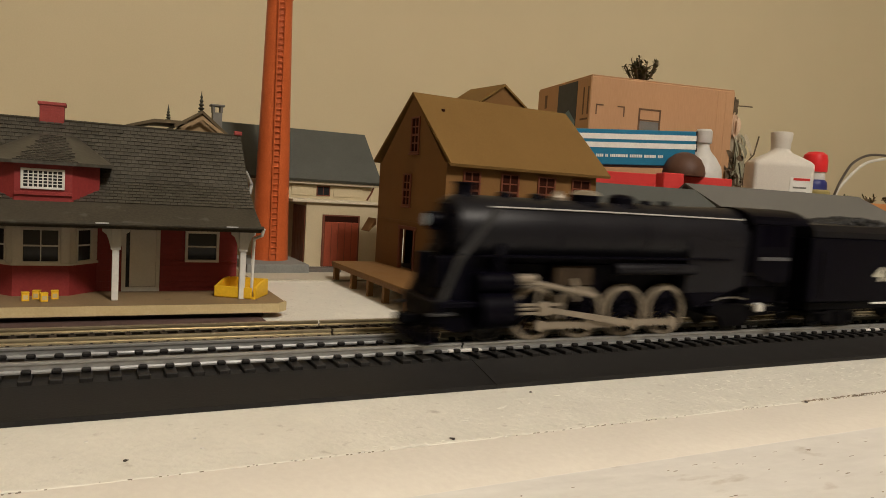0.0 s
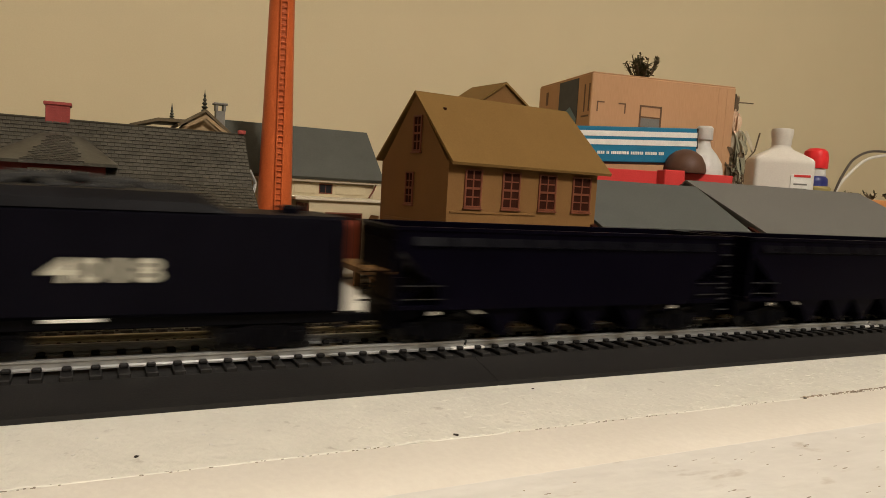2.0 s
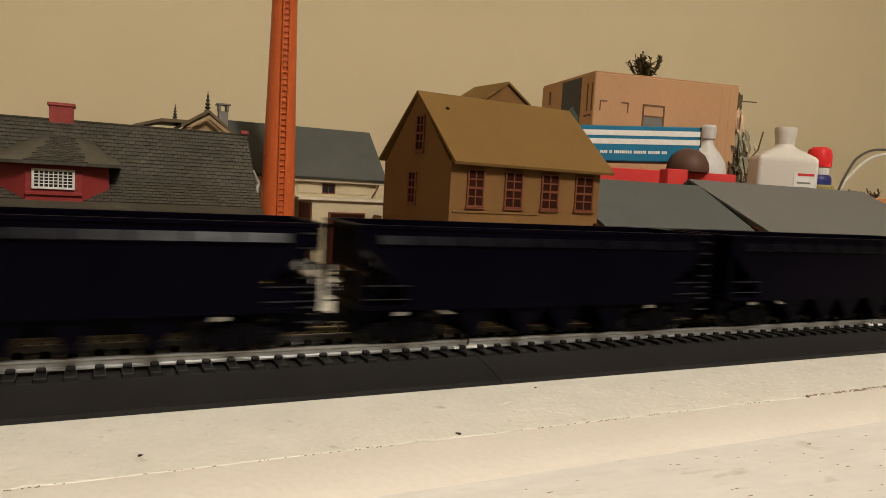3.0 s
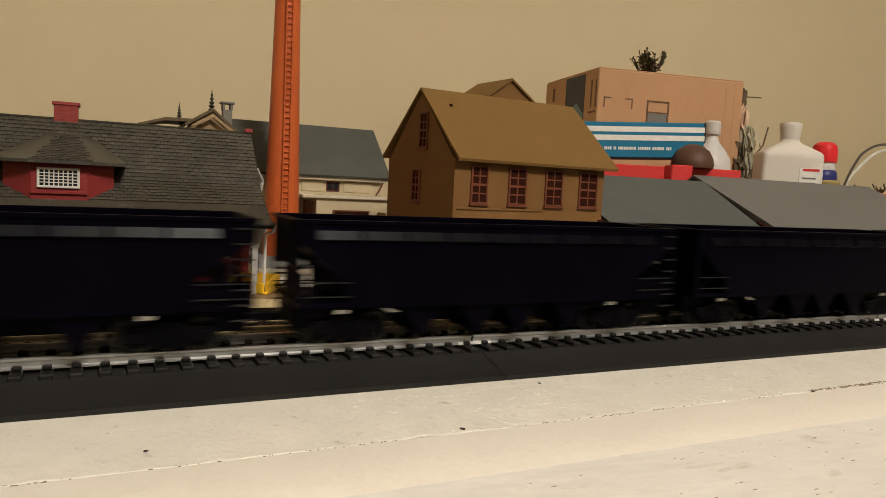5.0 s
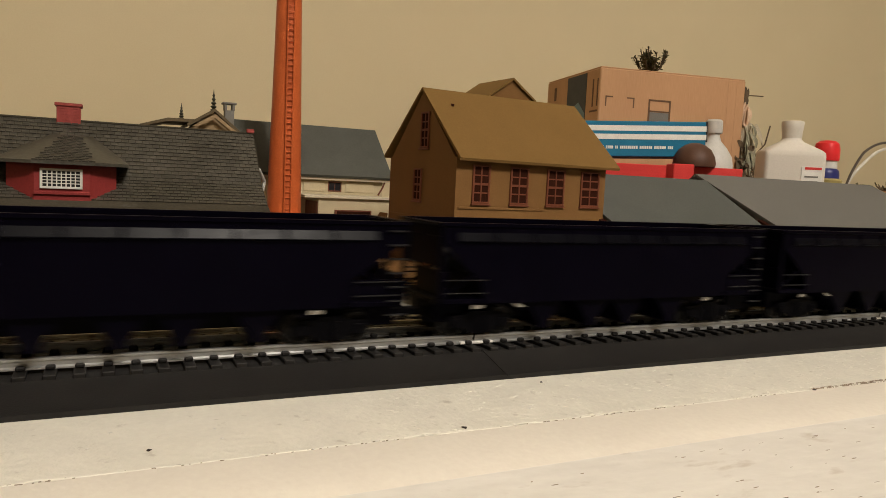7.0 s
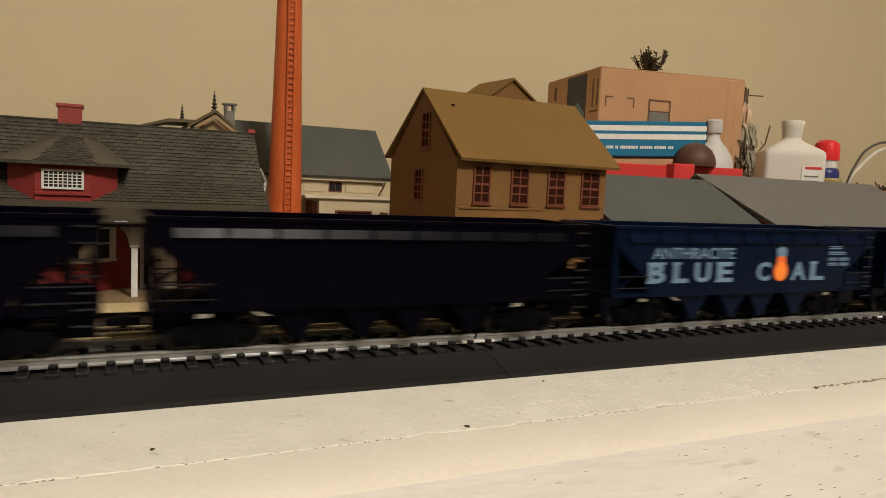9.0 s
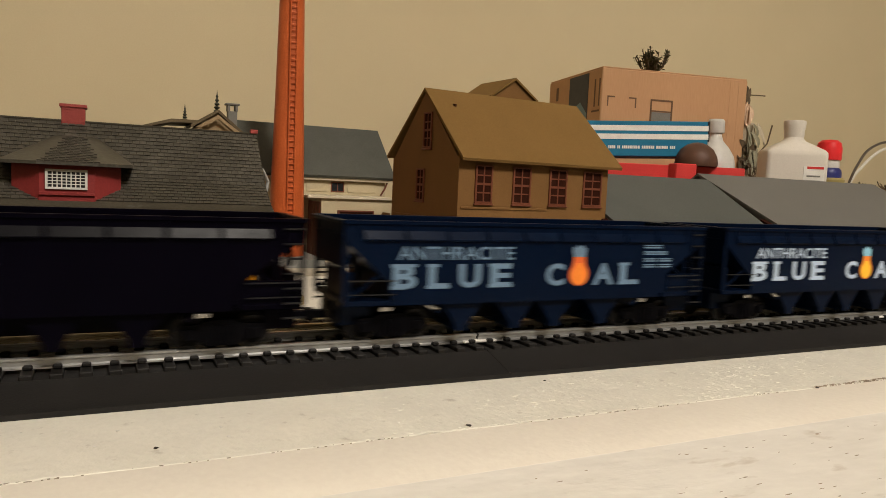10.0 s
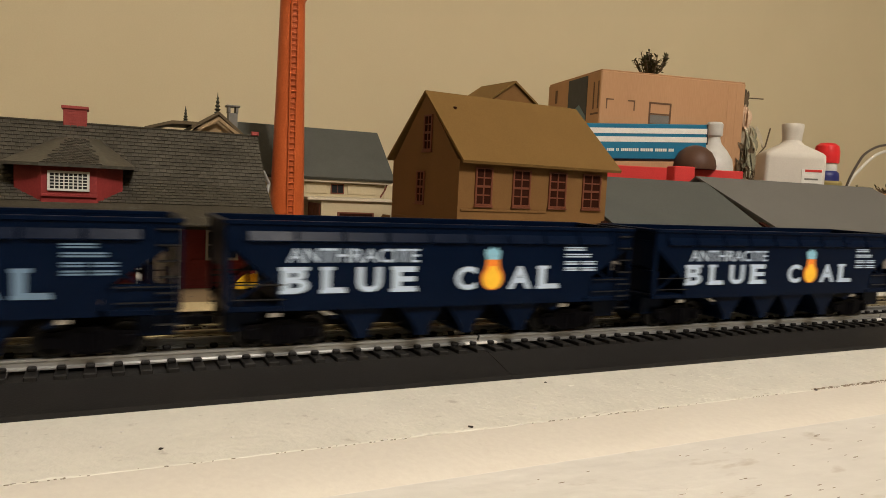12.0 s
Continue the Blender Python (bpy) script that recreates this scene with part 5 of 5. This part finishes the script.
def mill_window(parent, x0, x1, z0, z1, side="front", v=5.5):
    """A six-over-six window frame with muntins, standing proud of the wall."""
    root = None
    def put(nm, bm, mat, par):
        if side == "gable":
            bm.transform(Matrix(((0, 1, 0, 0), (1, 0, 0, 0), (0, 0, 1, 0), (0, 0, 0, 1))))
        return part(nm, bm, mat, par)
    bm = B()
    f = 1.3
    for a, b, c, d in ((x0 - f, x1 + f, z0 - f, z0), (x0 - f, x1 + f, z1, z1 + f * 0.7), (x0 - f, x0, z0, z1), (x1, x1 + f, z0, z1)):
        box(bm, a, b, v - 1.0, v, c, d, 0.15)
    w = put("window", bm, MILLRED, parent)
    bm = B()
    mz = (z0 + z1) / 2
    box(bm, x0, x1, v - 0.85, v - 0.1, mz - 0.7, mz + 0.7)
    xm = (x0 + x1) / 2
    box(bm, xm - 0.4, xm + 0.4, v - 0.7, v - 0.1, z0, z1)
    for k in (0.25, 0.75):
        zz = z0 + (z1 - z0) * k
        box(bm, x0, x1, v - 0.66, v - 0.12, zz - 0.4, zz + 0.4)
    put("muntin", bm, MILLRED, w)
    put("pane", box(B(), x0, x1, v - 0.3, v - 0.03, z0, z1), MILLDARK, w)
    put("sill", box(B(), x0 - f - 0.6, x1 + f + 0.6, v - 1.7, v, z0 - f - 0.9, z0 - f, 0.2), MILLRED, w)
    return w


for a, b in ((13.2, 22.6), (40.2, 51.0), (68.2, 79.6), (95.8, 108.8)):
    mill_window(ml, a + 0.2, b + 0.6, 53.8, 74.2)
mill_window(ml, 39.4, 47.2, 85.6, 105.5, "gable", 1.0)
mill_window(ml, 46.4, 54.0, 53.0, 71.0, "gable", 1.0)
for s in (-1, 1):
    bm = B()
    if s < 0:
        prism(bm, [(-0.7, 78.5), (48.2, ZR + 0.3), (48.2, ZR - 1.5), (0.0, 76.9)], "x", -0.2, 122.6)
    else:
        prism(bm, [(48.2, ZR + 0.3), (97.2, 80.4), (96.5, 78.8), (48.2, ZR - 1.5)], "x", -0.2, 122.6)
    part("roof", bm, MILLROOF, ml)
part("roof_pin", rod(B(), (15.0, 36.6, 110.6), (15.0, 36.2, 112.2), 1.1, None, 12), MILLDARK, ml, "small dark hole in the roof")
# cross gable behind the ridge
bm = B()
prism(bm, [(58.5, 112), (91.5, 112), (91.5, 123.6), (74.5, 134.8), (58.5, 123.6)], "y", 57.5, 96)
part("cross_gable", bm, MILL, ml)
for d in (-1, 1):
    bm = B()
    prism(bm, [(74.5, 136.8), (74.5 + d * 20.0, 123.3), (74.5 + d * 19.4, 122.2), (74.5, 135.2)], "y", 55.8, 98)
    part("cross_gable_roof", bm, MILLROOF, ml)
# awning over the gable door and the loading deck on legs
bm = B()
prism(bm, [(-3.5, 33.2), (1.5, 41.5), (1.5, 37.5), (-3.5, 32.4)], "y", 92, 104)
part("awning", bm, MILL, ml)
dk = thing("loading_deck", "brown plank loading deck on square legs beside the mill", "platform", 157.5, 0, 0)
for k in range(34):
    y = 106 + k * 3.65
    part("plank", box(B(), 0, 40.0 - max(0, (y - 140) * 0.02), y, y + 3.45, 11.0, 12.6, 0.15), MILL, dk)
part("edge_beam", box(B(), 0.4, 2.6, 106, 229.5, 9.0, 11.0, 0.2), MILL, dk)
for y in (108, 137.4, 162, 190, 224):
    for x in (0.6, 30):
        part("leg", box(B(), x, x + 3.4, y, y + 3.4, 0.02 if y < 222 else 0.92, 9.0, 0.2), MILL, dk)

# ---- grey-roofed sheds ----
for nm, x0, x1, ye, ze, yr, zr in (("a", 312, 450, 150, 44.3, 223, 76.4), ("b", 468, 700, 150, 43.0, 238, 81.8)):
    sh = thing("long_shed", "low shed with a plain grey card roof", "shed", 0, 0, 0, group="grey sheds")
    bm = B()
    prism(bm, [(ye, ze), (yr, zr), (yr + 34, ze + 16), (yr + 33, ze + 14.6), (yr, zr - 1.8), (ye + 0.6, ze - 1.6)], "x", x0, x1)
    if nm == "a":  # the card roof runs out of square at one end
        for v in bm.verts:
            if v.co.x > x1 - 1 and v.co.y > ye + 5:
                v.co.x += 15
    part("roof", bm, SHEDROOF if nm == "a" else SHEDROOF2, sh)
    bm = B()
    prism(bm, [(ye + 8, 0.02), (yr + 30, 0.02), (yr + 30, ze + 14), (yr, zr - 2.4), (ye + 8, ze + 1.0)], "x", x0 + 6, x0 + 8)
    part("gable_wall", bm, SHEDWALL, sh)
    bm = B()
    prism(bm, [(ye + 8, 0.02), (yr + 30, 0.02), (yr + 30, ze + 14), (yr, zr - 2.4), (ye + 8, ze + 1.0)], "x", x1 - 8, x1 - 6)
    part("gable_wall", bm, SHEDWALL, sh)
    part("front_wall", box(B(), x0 + 8, x1 - 8, ye + 8, ye + 10, 0.02, ze + 1), SHEDWALL, sh)
    # short dark strip in place of the shaded gap beside the shed
    bm = B()
    prism(bm, [(ye + 0.6, ze - 1.7), (ye + 15, ze + 4.2), (ye + 15, ze + 1), (ye + 1.6, ze - 4.6)], "x", x0 - 5.0, x0 - 0.1)
    part("gable_edge", bm, MILLDARK, sh)

# ---- boxes and bottles behind the sheds ----
cb = thing("cardboard_carton", "closed brown cardboard carton with printed marks", "box", 500.7, 419.6, 0, -10.8)
CW, CD, CH = 183.0, 146.0, 197.0
part("body", box(B(), 0, CW, 0, CD, 0.05, CH, 1.2), CARTON, cb)
part("flap", box(B(), 0.8, CW - 0.8, 0.8, CD / 2 - 0.6, CH, CH + 1.4, 0.4), CARTON, cb)
part("flap", box(B(), 0.8, CW - 0.8, CD / 2 + 0.6, CD - 0.8, CH, CH + 1.4, 0.4), CARTON, cb)
bm = B()
for x0, x1, z0, z1 in ((60, 88, 165.2, 167.2), (60, 88, 153.5, 155), (60, 88, 142, 143.6), (60, 62, 142, 167), (86, 88, 142, 167)):
    box(bm, x0, x1, -0.35, 0.1, z0, z1)
pp = part("printed_panel", bm, CARTONDARK, cb, "printed dark outline panel")
part("panel_fill", box(B(), 62.2, 85.8, -0.2, 0.05, 143.8, 153.2), GREYSTACK, pp)
for x, d in ((7.2, 1), (42.4, -1)):
    bm = B()
    box(bm, min(x, x + d * 9), max(x, x + d * 9), -0.35, 0.1, 165.8, 167.2)
    box(bm, min(x, x + d * 1.4), max(x, x + d * 1.4), -0.35, 0.1, 156, 167.2)
    part("corner_mark", bm, CARTONDARK, cb)
for x in (160, 171):
    part("crease", box(B(), x, x + 0.7, -0.3, 0.1, 2, CH - 2), CARTON, cb)
part("label", box(B(), -0.4, 0.1, 33, 84, 80, CH - 2), CARTONBLUE, cb, "dark blue label on the carton's end")
bm = B()
prism(bm, [(34, 118), (82, 112), (82, 138), (70, 158), (52, 164), (34, 150)], "x", -0.6, -0.41)
part("label_picture", bm, LABELBLUE, cb, "pale blue rounded picture patch")
bm = B()
for y in (4, 15):
    box(bm, -0.4, 0.1, y, y + 2.4, 156, 186)
box(bm, -0.4, 0.1, 4, 22, 150, 152)
part("arrow_mark", bm, CARTONDARK, cb)
part("end_slot", box(B(), -0.4, 0.1, 117, 123, 172, 188), CARTONDARK, cb)

rs = random.Random(11)


def sprig(name, label, x, y, z, h, n, spread, mat, stems=9, leaf=(3, 6.5), wide=0.8):
    """A small bushy sprig: thin stems with many little needles."""
    t = thing(name, label, "plant", x, y, z)
    bm, bl = B(), B()
    for k in range(stems):
        a = rs.uniform(0, 2 * math.pi)
        lean = rs.uniform(0.15, 1.0) * spread
        hh = h * rs.uniform(0.6, 1.0)
        p = [Vector((math.cos(a) * lean * q ** 0.5, math.sin(a) * lean * q ** 0.5 * 0.7, hh * q)) for q in (0, 0.4, 0.75, 1.0)]
        tube(bm, p, 0.6, 5)
        for j in range(n):
            i = rs.randint(0, 2)
            c = p[i].lerp(p[i + 1], rs.random())
            if c.z < 1:
                continue
            d = Vector((rs.uniform(-1, 1), rs.uniform(-1, 1), rs.uniform(-0.3, 1))).normalized() * rs.uniform(*leaf)
            s = d.cross(Vector((rs.uniform(-1, 1), 0.3, 1))).normalized() * wide
            v = [bl.verts.new(c - s * 0.5), bl.verts.new(c + s * 0.5), bl.verts.new(c + d * 0.6 + s * 1.3), bl.verts.new(c + d), bl.verts.new(c + d * 0.6 - s * 1.3)]
            bl.faces.new(v)
    part("stem", bm, TWIG, t)
    tagged(part("foliage", bl, mat, t, smooth=0), kind="stuff")
    return t


sprig("pine_sprig", "small dark green bushy sprig on top of the carton", 592, 445, CH + 1.4, 32, 24, 25, PINE, 38, (3, 7), 0.8)

rb = thing("red_box", "glossy red card box lying flat", "box", 404, 316, 0, -22)
part("body", box(B(), 0, 152, 0, 96, 0.05, 82, 0.8), REDBOX, rb)
part("lid", box(B(), -1.2, 153.2, -1.2, 97.2, 77, 89.6, 0.6), REDBOX, rb)
sb = solid("red_block", box(B(), 0, 19, 0, 16, 0.05, 90, 0.8), REDBOX, "small bright red upright box", "box", 457, 252, 0, -18)
bb = thing("blue_kit_box", "long blue box with two white stripes", "box", 0, 0, 0)
bb.matrix_world = pose(0.3815, 0.3350, 0.0932, 0, -2.3, -22)
part("body", box(B(), 16, 149, 0, 60, 0, 32.5, 0.7), BLUEBOX, bb)
part("end_cap", box(B(), 149, 150.4, -0.2, 60.2, 14, 32.6, 0.3), CARTONBLUE, bb, "dark folded box end")
for z in (15.8, 23.6):
    part("stripe", box(B(), 15.8, 149.2, -0.35, 0.1, z, z + 4.9), WHITECARD, bb, "white stripe")
rl = random.Random(5)
bm = B()
x = 40.0
while x < 118:
    w = rl.uniform(0.9, 1.8)
    box(bm, x, x + w, -0.35, 0.1, 7.2, 9.9)
    x += w + rl.choice((0.4, 0.5, 0.5, 2.0))
tagged(part("small_lettering", bm, WHITECARD, bb, "white bars of unreadable small lettering"), kind="stuff")
dc = thing("brown_dome_cap", "dark brown rounded plastic cap on the red box", "cap", 506, 279, 89.7)
part("dome", lathe(B(), [(18.6, 0), (19.2, 3), (18.0, 9), (14.6, 15.5), (9, 19.8), (4, 21.6), (0.5, 22)], 32), BROWNCAP, dc)


def bottle(name, label, x, y, prof, mat, sx=1.0, sy=1.0, rz=0):
    t = thing(name, label, "bottle", x, y, 0, rz)
    part("body", lathe(B(), prof, 36, sx=sx, sy=sy), mat, t, smooth=40)
    return t


wb = bottle("white_bottle", "white plastic squeeze bottle with a narrow neck", 583, 333, [(19, 0.05), (21, 3), (21, 96), (19.5, 104), (14, 113), (8, 120), (6.4, 125), (6.2, 134)], WHITEPL)
part("cap", lathe(B(), [(8.2, 128), (8.6, 129), (8.4, 140), (7.0, 142)], 20), WHITEPL, wb)

# square-shouldered jug: rounded box body, sloped shoulder, round neck
jg = thing("milky_jug", "square-shouldered milky plastic jug with a wide neck", "jug", 661, 302, 0, -34)
bm = B()
secs = ((28, 18, 0.05, 5), (29.5, 19.5, 2, 5), (30, 20, 60, 5), (30, 20, 108, 5), (29.6, 19.7, 112, 5), (27.5, 18.4, 114.6, 6), (20, 15, 119, 8), (12.0, 11.0, 123.4, 10), (9.4, 9.4, 126.4, 9.4), (9.0, 9.0, 133, 9))
rings = []
for hx, hy, z, rr in secs:
    ring = []
    for k in range(32):
        a = 2 * math.pi * (k + 0.5) / 32
        c, s = math.cos(a), math.sin(a)
        rr2 = min(rr, hx, hy)
        ring.append(bm.verts.new((math.copysign(hx - rr2, c) + rr2 * c, math.copysign(hy - rr2, s) + rr2 * s, z)))
    rings.append(ring)
for a, b in zip(rings, rings[1:]):
    for k in range(32):
        bm.faces.new((a[k], a[(k + 1) % 32], b[(k + 1) % 32], b[k]))
bm.faces.new(rings[0])
bm.faces.new(rings[-1])
part("body", bm, MILKY, jg, smooth=40)
part("cap", lathe(B(), [(9.4, 127.5), (9.7, 129), (9.7, 134), (10.4, 136.5), (10.9, 143), (10.4, 144.6), (8.5, 145)], 28), MILKY, jg)
lab = part("label", box(B(), 6, 26, -20.6, -19.9, 76, 98), WHITECARD, jg, "white paper label")
for z in (82, 87):
    part("label_print", box(B(), 9, 22, -20.9, -20.65, z, z + 1.6), GREYSTACK, lab)
part("label_print", box(B(), 9, 25, -20.9, -20.65, 95, 97.5), REDBOX, lab, "red print bar")
sp = bottle("spray_can", "spray can with a red cap and navy label", 744, 322, [(14, 0.05), (14.6, 2), (14.6, 94), (14, 98), (11, 101)], NAVY)
part("shoulder", lathe(B(), [(11.5, 99), (11.8, 102), (11.0, 110), (10, 112)], 28), WHITEPL, sp)
part("cap", lathe(B(), [(12.8, 109), (13.3, 110), (13.2, 122), (11.8, 128), (8, 131), (0.5, 132)], 32), REDCAP, sp)
part("label_band", lathe(B(), [(14.7, 80), (14.8, 81), (14.8, 87), (14.7, 88)], 28), OLIVE, sp, "olive-yellow label band")
solid("yellow_tin", lathe(B(), [(12, 0.05), (13, 1), (13, 86), (11.5, 88)], 28), OLIVE, "small round olive-yellow tin", "tin", 708, 290, 0)

# dried stalks, leaves and a pale scrap standing beside the carton
def leaf(c, d, w, bend, mat, name):
    """A thin curled blade from c along d, half-width w, in four folds."""
    lf = B()
    side = d.cross(Vector((0, 1, 0.2))).normalized()
    rows = []
    for k in range(5):
        t = k / 4
        p = c + d * t + Vector((0, -bend * math.sin(math.pi * t), -0.25 * bend * t * t))
        ww = w * (0.35 + 1.1 * math.sin(math.pi * min(1, t * 0.8 + 0.1))) * (1 if k < 4 else 0.25)
        rows.append([lf.verts.new(p + side * ww * q + Vector((0, dy, 0))) for q, dy in ((-1, 0), (0, 0.8), (1, 0), (0, 1.4))])
    for p, q in zip(rows, rows[1:]):
        for i in range(4):
            lf.faces.new((p[i], p[(i + 1) % 4], q[(i + 1) % 4], q[i]))
    lf.faces.new(rows[0])
    lf.faces.new(rows[-1][::-1])
    part(name, lf, mat, st2)


st2 = thing("dried_stalks", "bundle of pale stalks, grey-green dry leaves and dark twigs", "plant", 696, 392, 0)
for x0, x1, r in ((-4.0, -7.0, 4.2), (12.0, 7.5, 4.0), (3.0, 1.0, 1.6)):
    part("stalk", tube(B(), [(x0, 0, 0.05), (x0 * 0.9, 1, 60), (x1, 0, 118), (x1 * 0.4 - 3, -1, 150)], r, 8), STRAW, st2)
for k in range(26):
    top = rs.uniform(112, 150)
    c = Vector((rs.uniform(-12, 8), rs.uniform(-8, 4), top))
    d = Vector((rs.uniform(-0.25, 0.5), rs.uniform(-0.3, 0.1), -1)) * rs.uniform(16, 34)
    leaf(c, d, rs.uniform(1.0, 2.4), rs.uniform(0, 4), DRYLEAF if k % 3 else STRAW, "dry_leaf")
for k in range(26):
    c = Vector((rs.uniform(-20, 12), rs.uniform(-12, -2), rs.uniform(92, 124)))
    leaf(c, Vector((rs.uniform(-1, 1), rs.uniform(-0.3, 0.3), rs.uniform(-0.4, 0.9))) * rs.uniform(8, 18), rs.uniform(1.2, 2.6), rs.uniform(0, 3), TWIG, "dark_leaf")
for k in range(7):
    leaf(Vector((-13 + k * 1.1, -3 - (k % 3) * 1.5, 146 + 2 * (k % 2))), Vector((rs.uniform(-2, 2), -1, rs.uniform(18, 27))), rs.uniform(1.8, 3.2), rs.uniform(-2, 3), SCRAP, "paper_scrap")
for k in range(8):
    leaf(Vector((rs.uniform(-15, -7), rs.uniform(-4, 0), rs.uniform(170, 176))), Vector((rs.uniform(-3, 3), 0, rs.uniform(6, 18))), rs.uniform(1.0, 2.4), 1, TWIG, "dark_leaf")
part("side_twig", tube(B(), [(-10, 0, 182), (4, -2, 182.6), (18, -3, 183)], 0.7, 6), TWIG, st2)
part("side_twig", tube(B(), [(14, 0, 112), (28, -3, 128), (34, -3, 150)], 0.9, 6), TWIG, st2)
sprig("dry_sprig", "low tuft of dark dry twigs", 684, 372, 0, 104, 16, 14, TWIG, 8)

# cords and a wooden board at the far end
cw = thing("electric_cords", "white and dark electric cords arching over", "cord", 0, 330, 0)
for mat, off, r in ((CORDW, 0, 1.8), (CORDB, 1, 1.5)):
    arch = ((798.8, 90.7), (814.9, 104.8), (833.6, 118.1), (853.3, 127.5), (883.1, 133.5)) if not off else ((797.6, 93.0), (812.5, 113.8), (826.0, 125.8), (851.0, 135.6), (882.4, 138.4))
    pts = [(784 + 2 * off, 0, 0.5), (791, 0, 70)] + [(x, k, z) for k, (x, z) in enumerate(arch)] + [(912, 8, 136), (936, 10, 118), (956, 10, 80), (960 + 3 * off, 10, 0.5)]
    smooth = []
    for k in range(len(pts) - 1):
        p0, p1, p2, p3 = (Vector(pts[max(0, min(len(pts) - 1, k + q))]) for q in (-1, 0, 1, 2))
        for q in range(6):
            u = q / 6
            smooth.append(0.5 * (2 * p1 + (p2 - p0) * u + (2 * p0 - 5 * p1 + 4 * p2 - p3) * u * u + (3 * p1 - p0 - 3 * p2 + p3) * u ** 3))
    part("cord", tube(B(), smooth + [Vector(pts[-1])], r, 8), mat, cw)
for k in range(5):
    sprig("green_sprig", "low dark green twig lying on the wooden board", 784 + 26 * k, 298 - 3.6 * k, 78, 8, 7, 15, PINE, 7, (2, 5), 0.7)
wo = thing("wooden_offcut", "orange-brown wooden board lying behind the shed", "board", 764, 292, 0, -8)
part("plank", box(B(), 0, 220, 0, 26, 0.05, 78, 1.0), PINEWOOD, wo)

# ---- the train's things and their way ----
TRAIN = ((0.0, 448.2), (0.5, 363.8), (1.0, 278.8), (1.5, 187.9), (2.0, 98.9), (2.5, 11.4), (3.0, -77.8), (3.2, -113.4), (4.0, -255.0), (4.8, -396.0), (5.0, -426.6), (5.5, -498.8), (6.0, -565.2), (6.5, -634.6), (7.0, -705.8), (7.2, -733.5), (8.0, -838.5), (8.8, -938.2), (9.0, -960.9), (9.5, -1016.5), (10.0, -1068.5), (10.5, -1118.4), (11.0, -1169.4), (11.5, -1220.0), (12.0, -1269.3))


def train_at(t):
    """Where the first hopper's near end stands, in millimetres along the track: a smooth curve through TRAIN."""
    ts = [p[0] for p in TRAIN]
    xs = [p[1] for p in TRAIN]
    i = max(0, min(len(ts) - 2, sum(1 for q in ts if q <= t) - 1))
    def slope(k):
        a, b = max(0, k - 1), min(len(ts) - 1, k + 1)
        return (xs[b] - xs[a]) / (ts[b] - ts[a])
    h = ts[i + 1] - ts[i]
    u = (t - ts[i]) / h
    return (2 * u ** 3 - 3 * u ** 2 + 1) * xs[i] + (u ** 3 - 2 * u ** 2 + u) * h * slope(i) + (-2 * u ** 3 + 3 * u ** 2) * xs[i + 1] + (u ** 3 - u ** 2) * h * slope(i + 1)


S0 = train_at(0)
CARS = [(locomotive(S0 - 331.3), -331.3), (tender(S0 - 140.0), -140.0)]
for n in range(10):
    CARS.append((hopper(n >= 7, S0 + n * CAR_PITCH, n == 7), n * CAR_PITCH))


def motions():
    times = [k / 10 for k in range(121)]
    fine = [k / 30 for k in range(361)]
    for car, off in CARS:
        walk(car, [(t, pose((train_at(t) + off) * MM, YC * MM, 0)) for t in times])
    run = [train_at(t) for t in fine]
    for w, r, lx, lz, ph in WHEELSETS:
        walk(w, [(t, pose(lx * MM, 0, lz * MM, 0, math.degrees(s / r) + ph, 0)) for t, s in zip(fine, run)])
    pin = DRV_R * 0.45
    ang = [s / DRV_R + radians(CRANK) for s in run]
    zc = (RAIL_Z + DRV_R)
    for w, lx in DRIVERS:
        walk(w, [(t, pose(lx * MM, 0, zc * MM, 0, math.degrees(a), 0)) for t, a in zip(fine, ang)])
    for s in (-1, 1):
        walk(RODS["side", s], [(t, pose((46.0 + pin * math.cos(a)) * MM, 0, (zc - pin * math.sin(a)) * MM)) for t, a in zip(fine, ang)])
        main, cross = [], []
        for t, a in zip(fine, ang):
            px, pz = 89.0 + pin * math.cos(a), zc - pin * math.sin(a)
            tz = zc + 2.2
            cx = px - math.sqrt(43.0 ** 2 - (pz - tz) ** 2)
            main.append((t, pose(cx * MM, 0, tz * MM, 0, math.degrees(math.atan2(tz - pz, px - cx)), 0)))
            cross.append((t, pose(cx * MM, 0, tz * MM)))
        walk(RODS["main", s], main)
        walk(RODS["cross", s], cross)


CRANK = 27.0
motions()
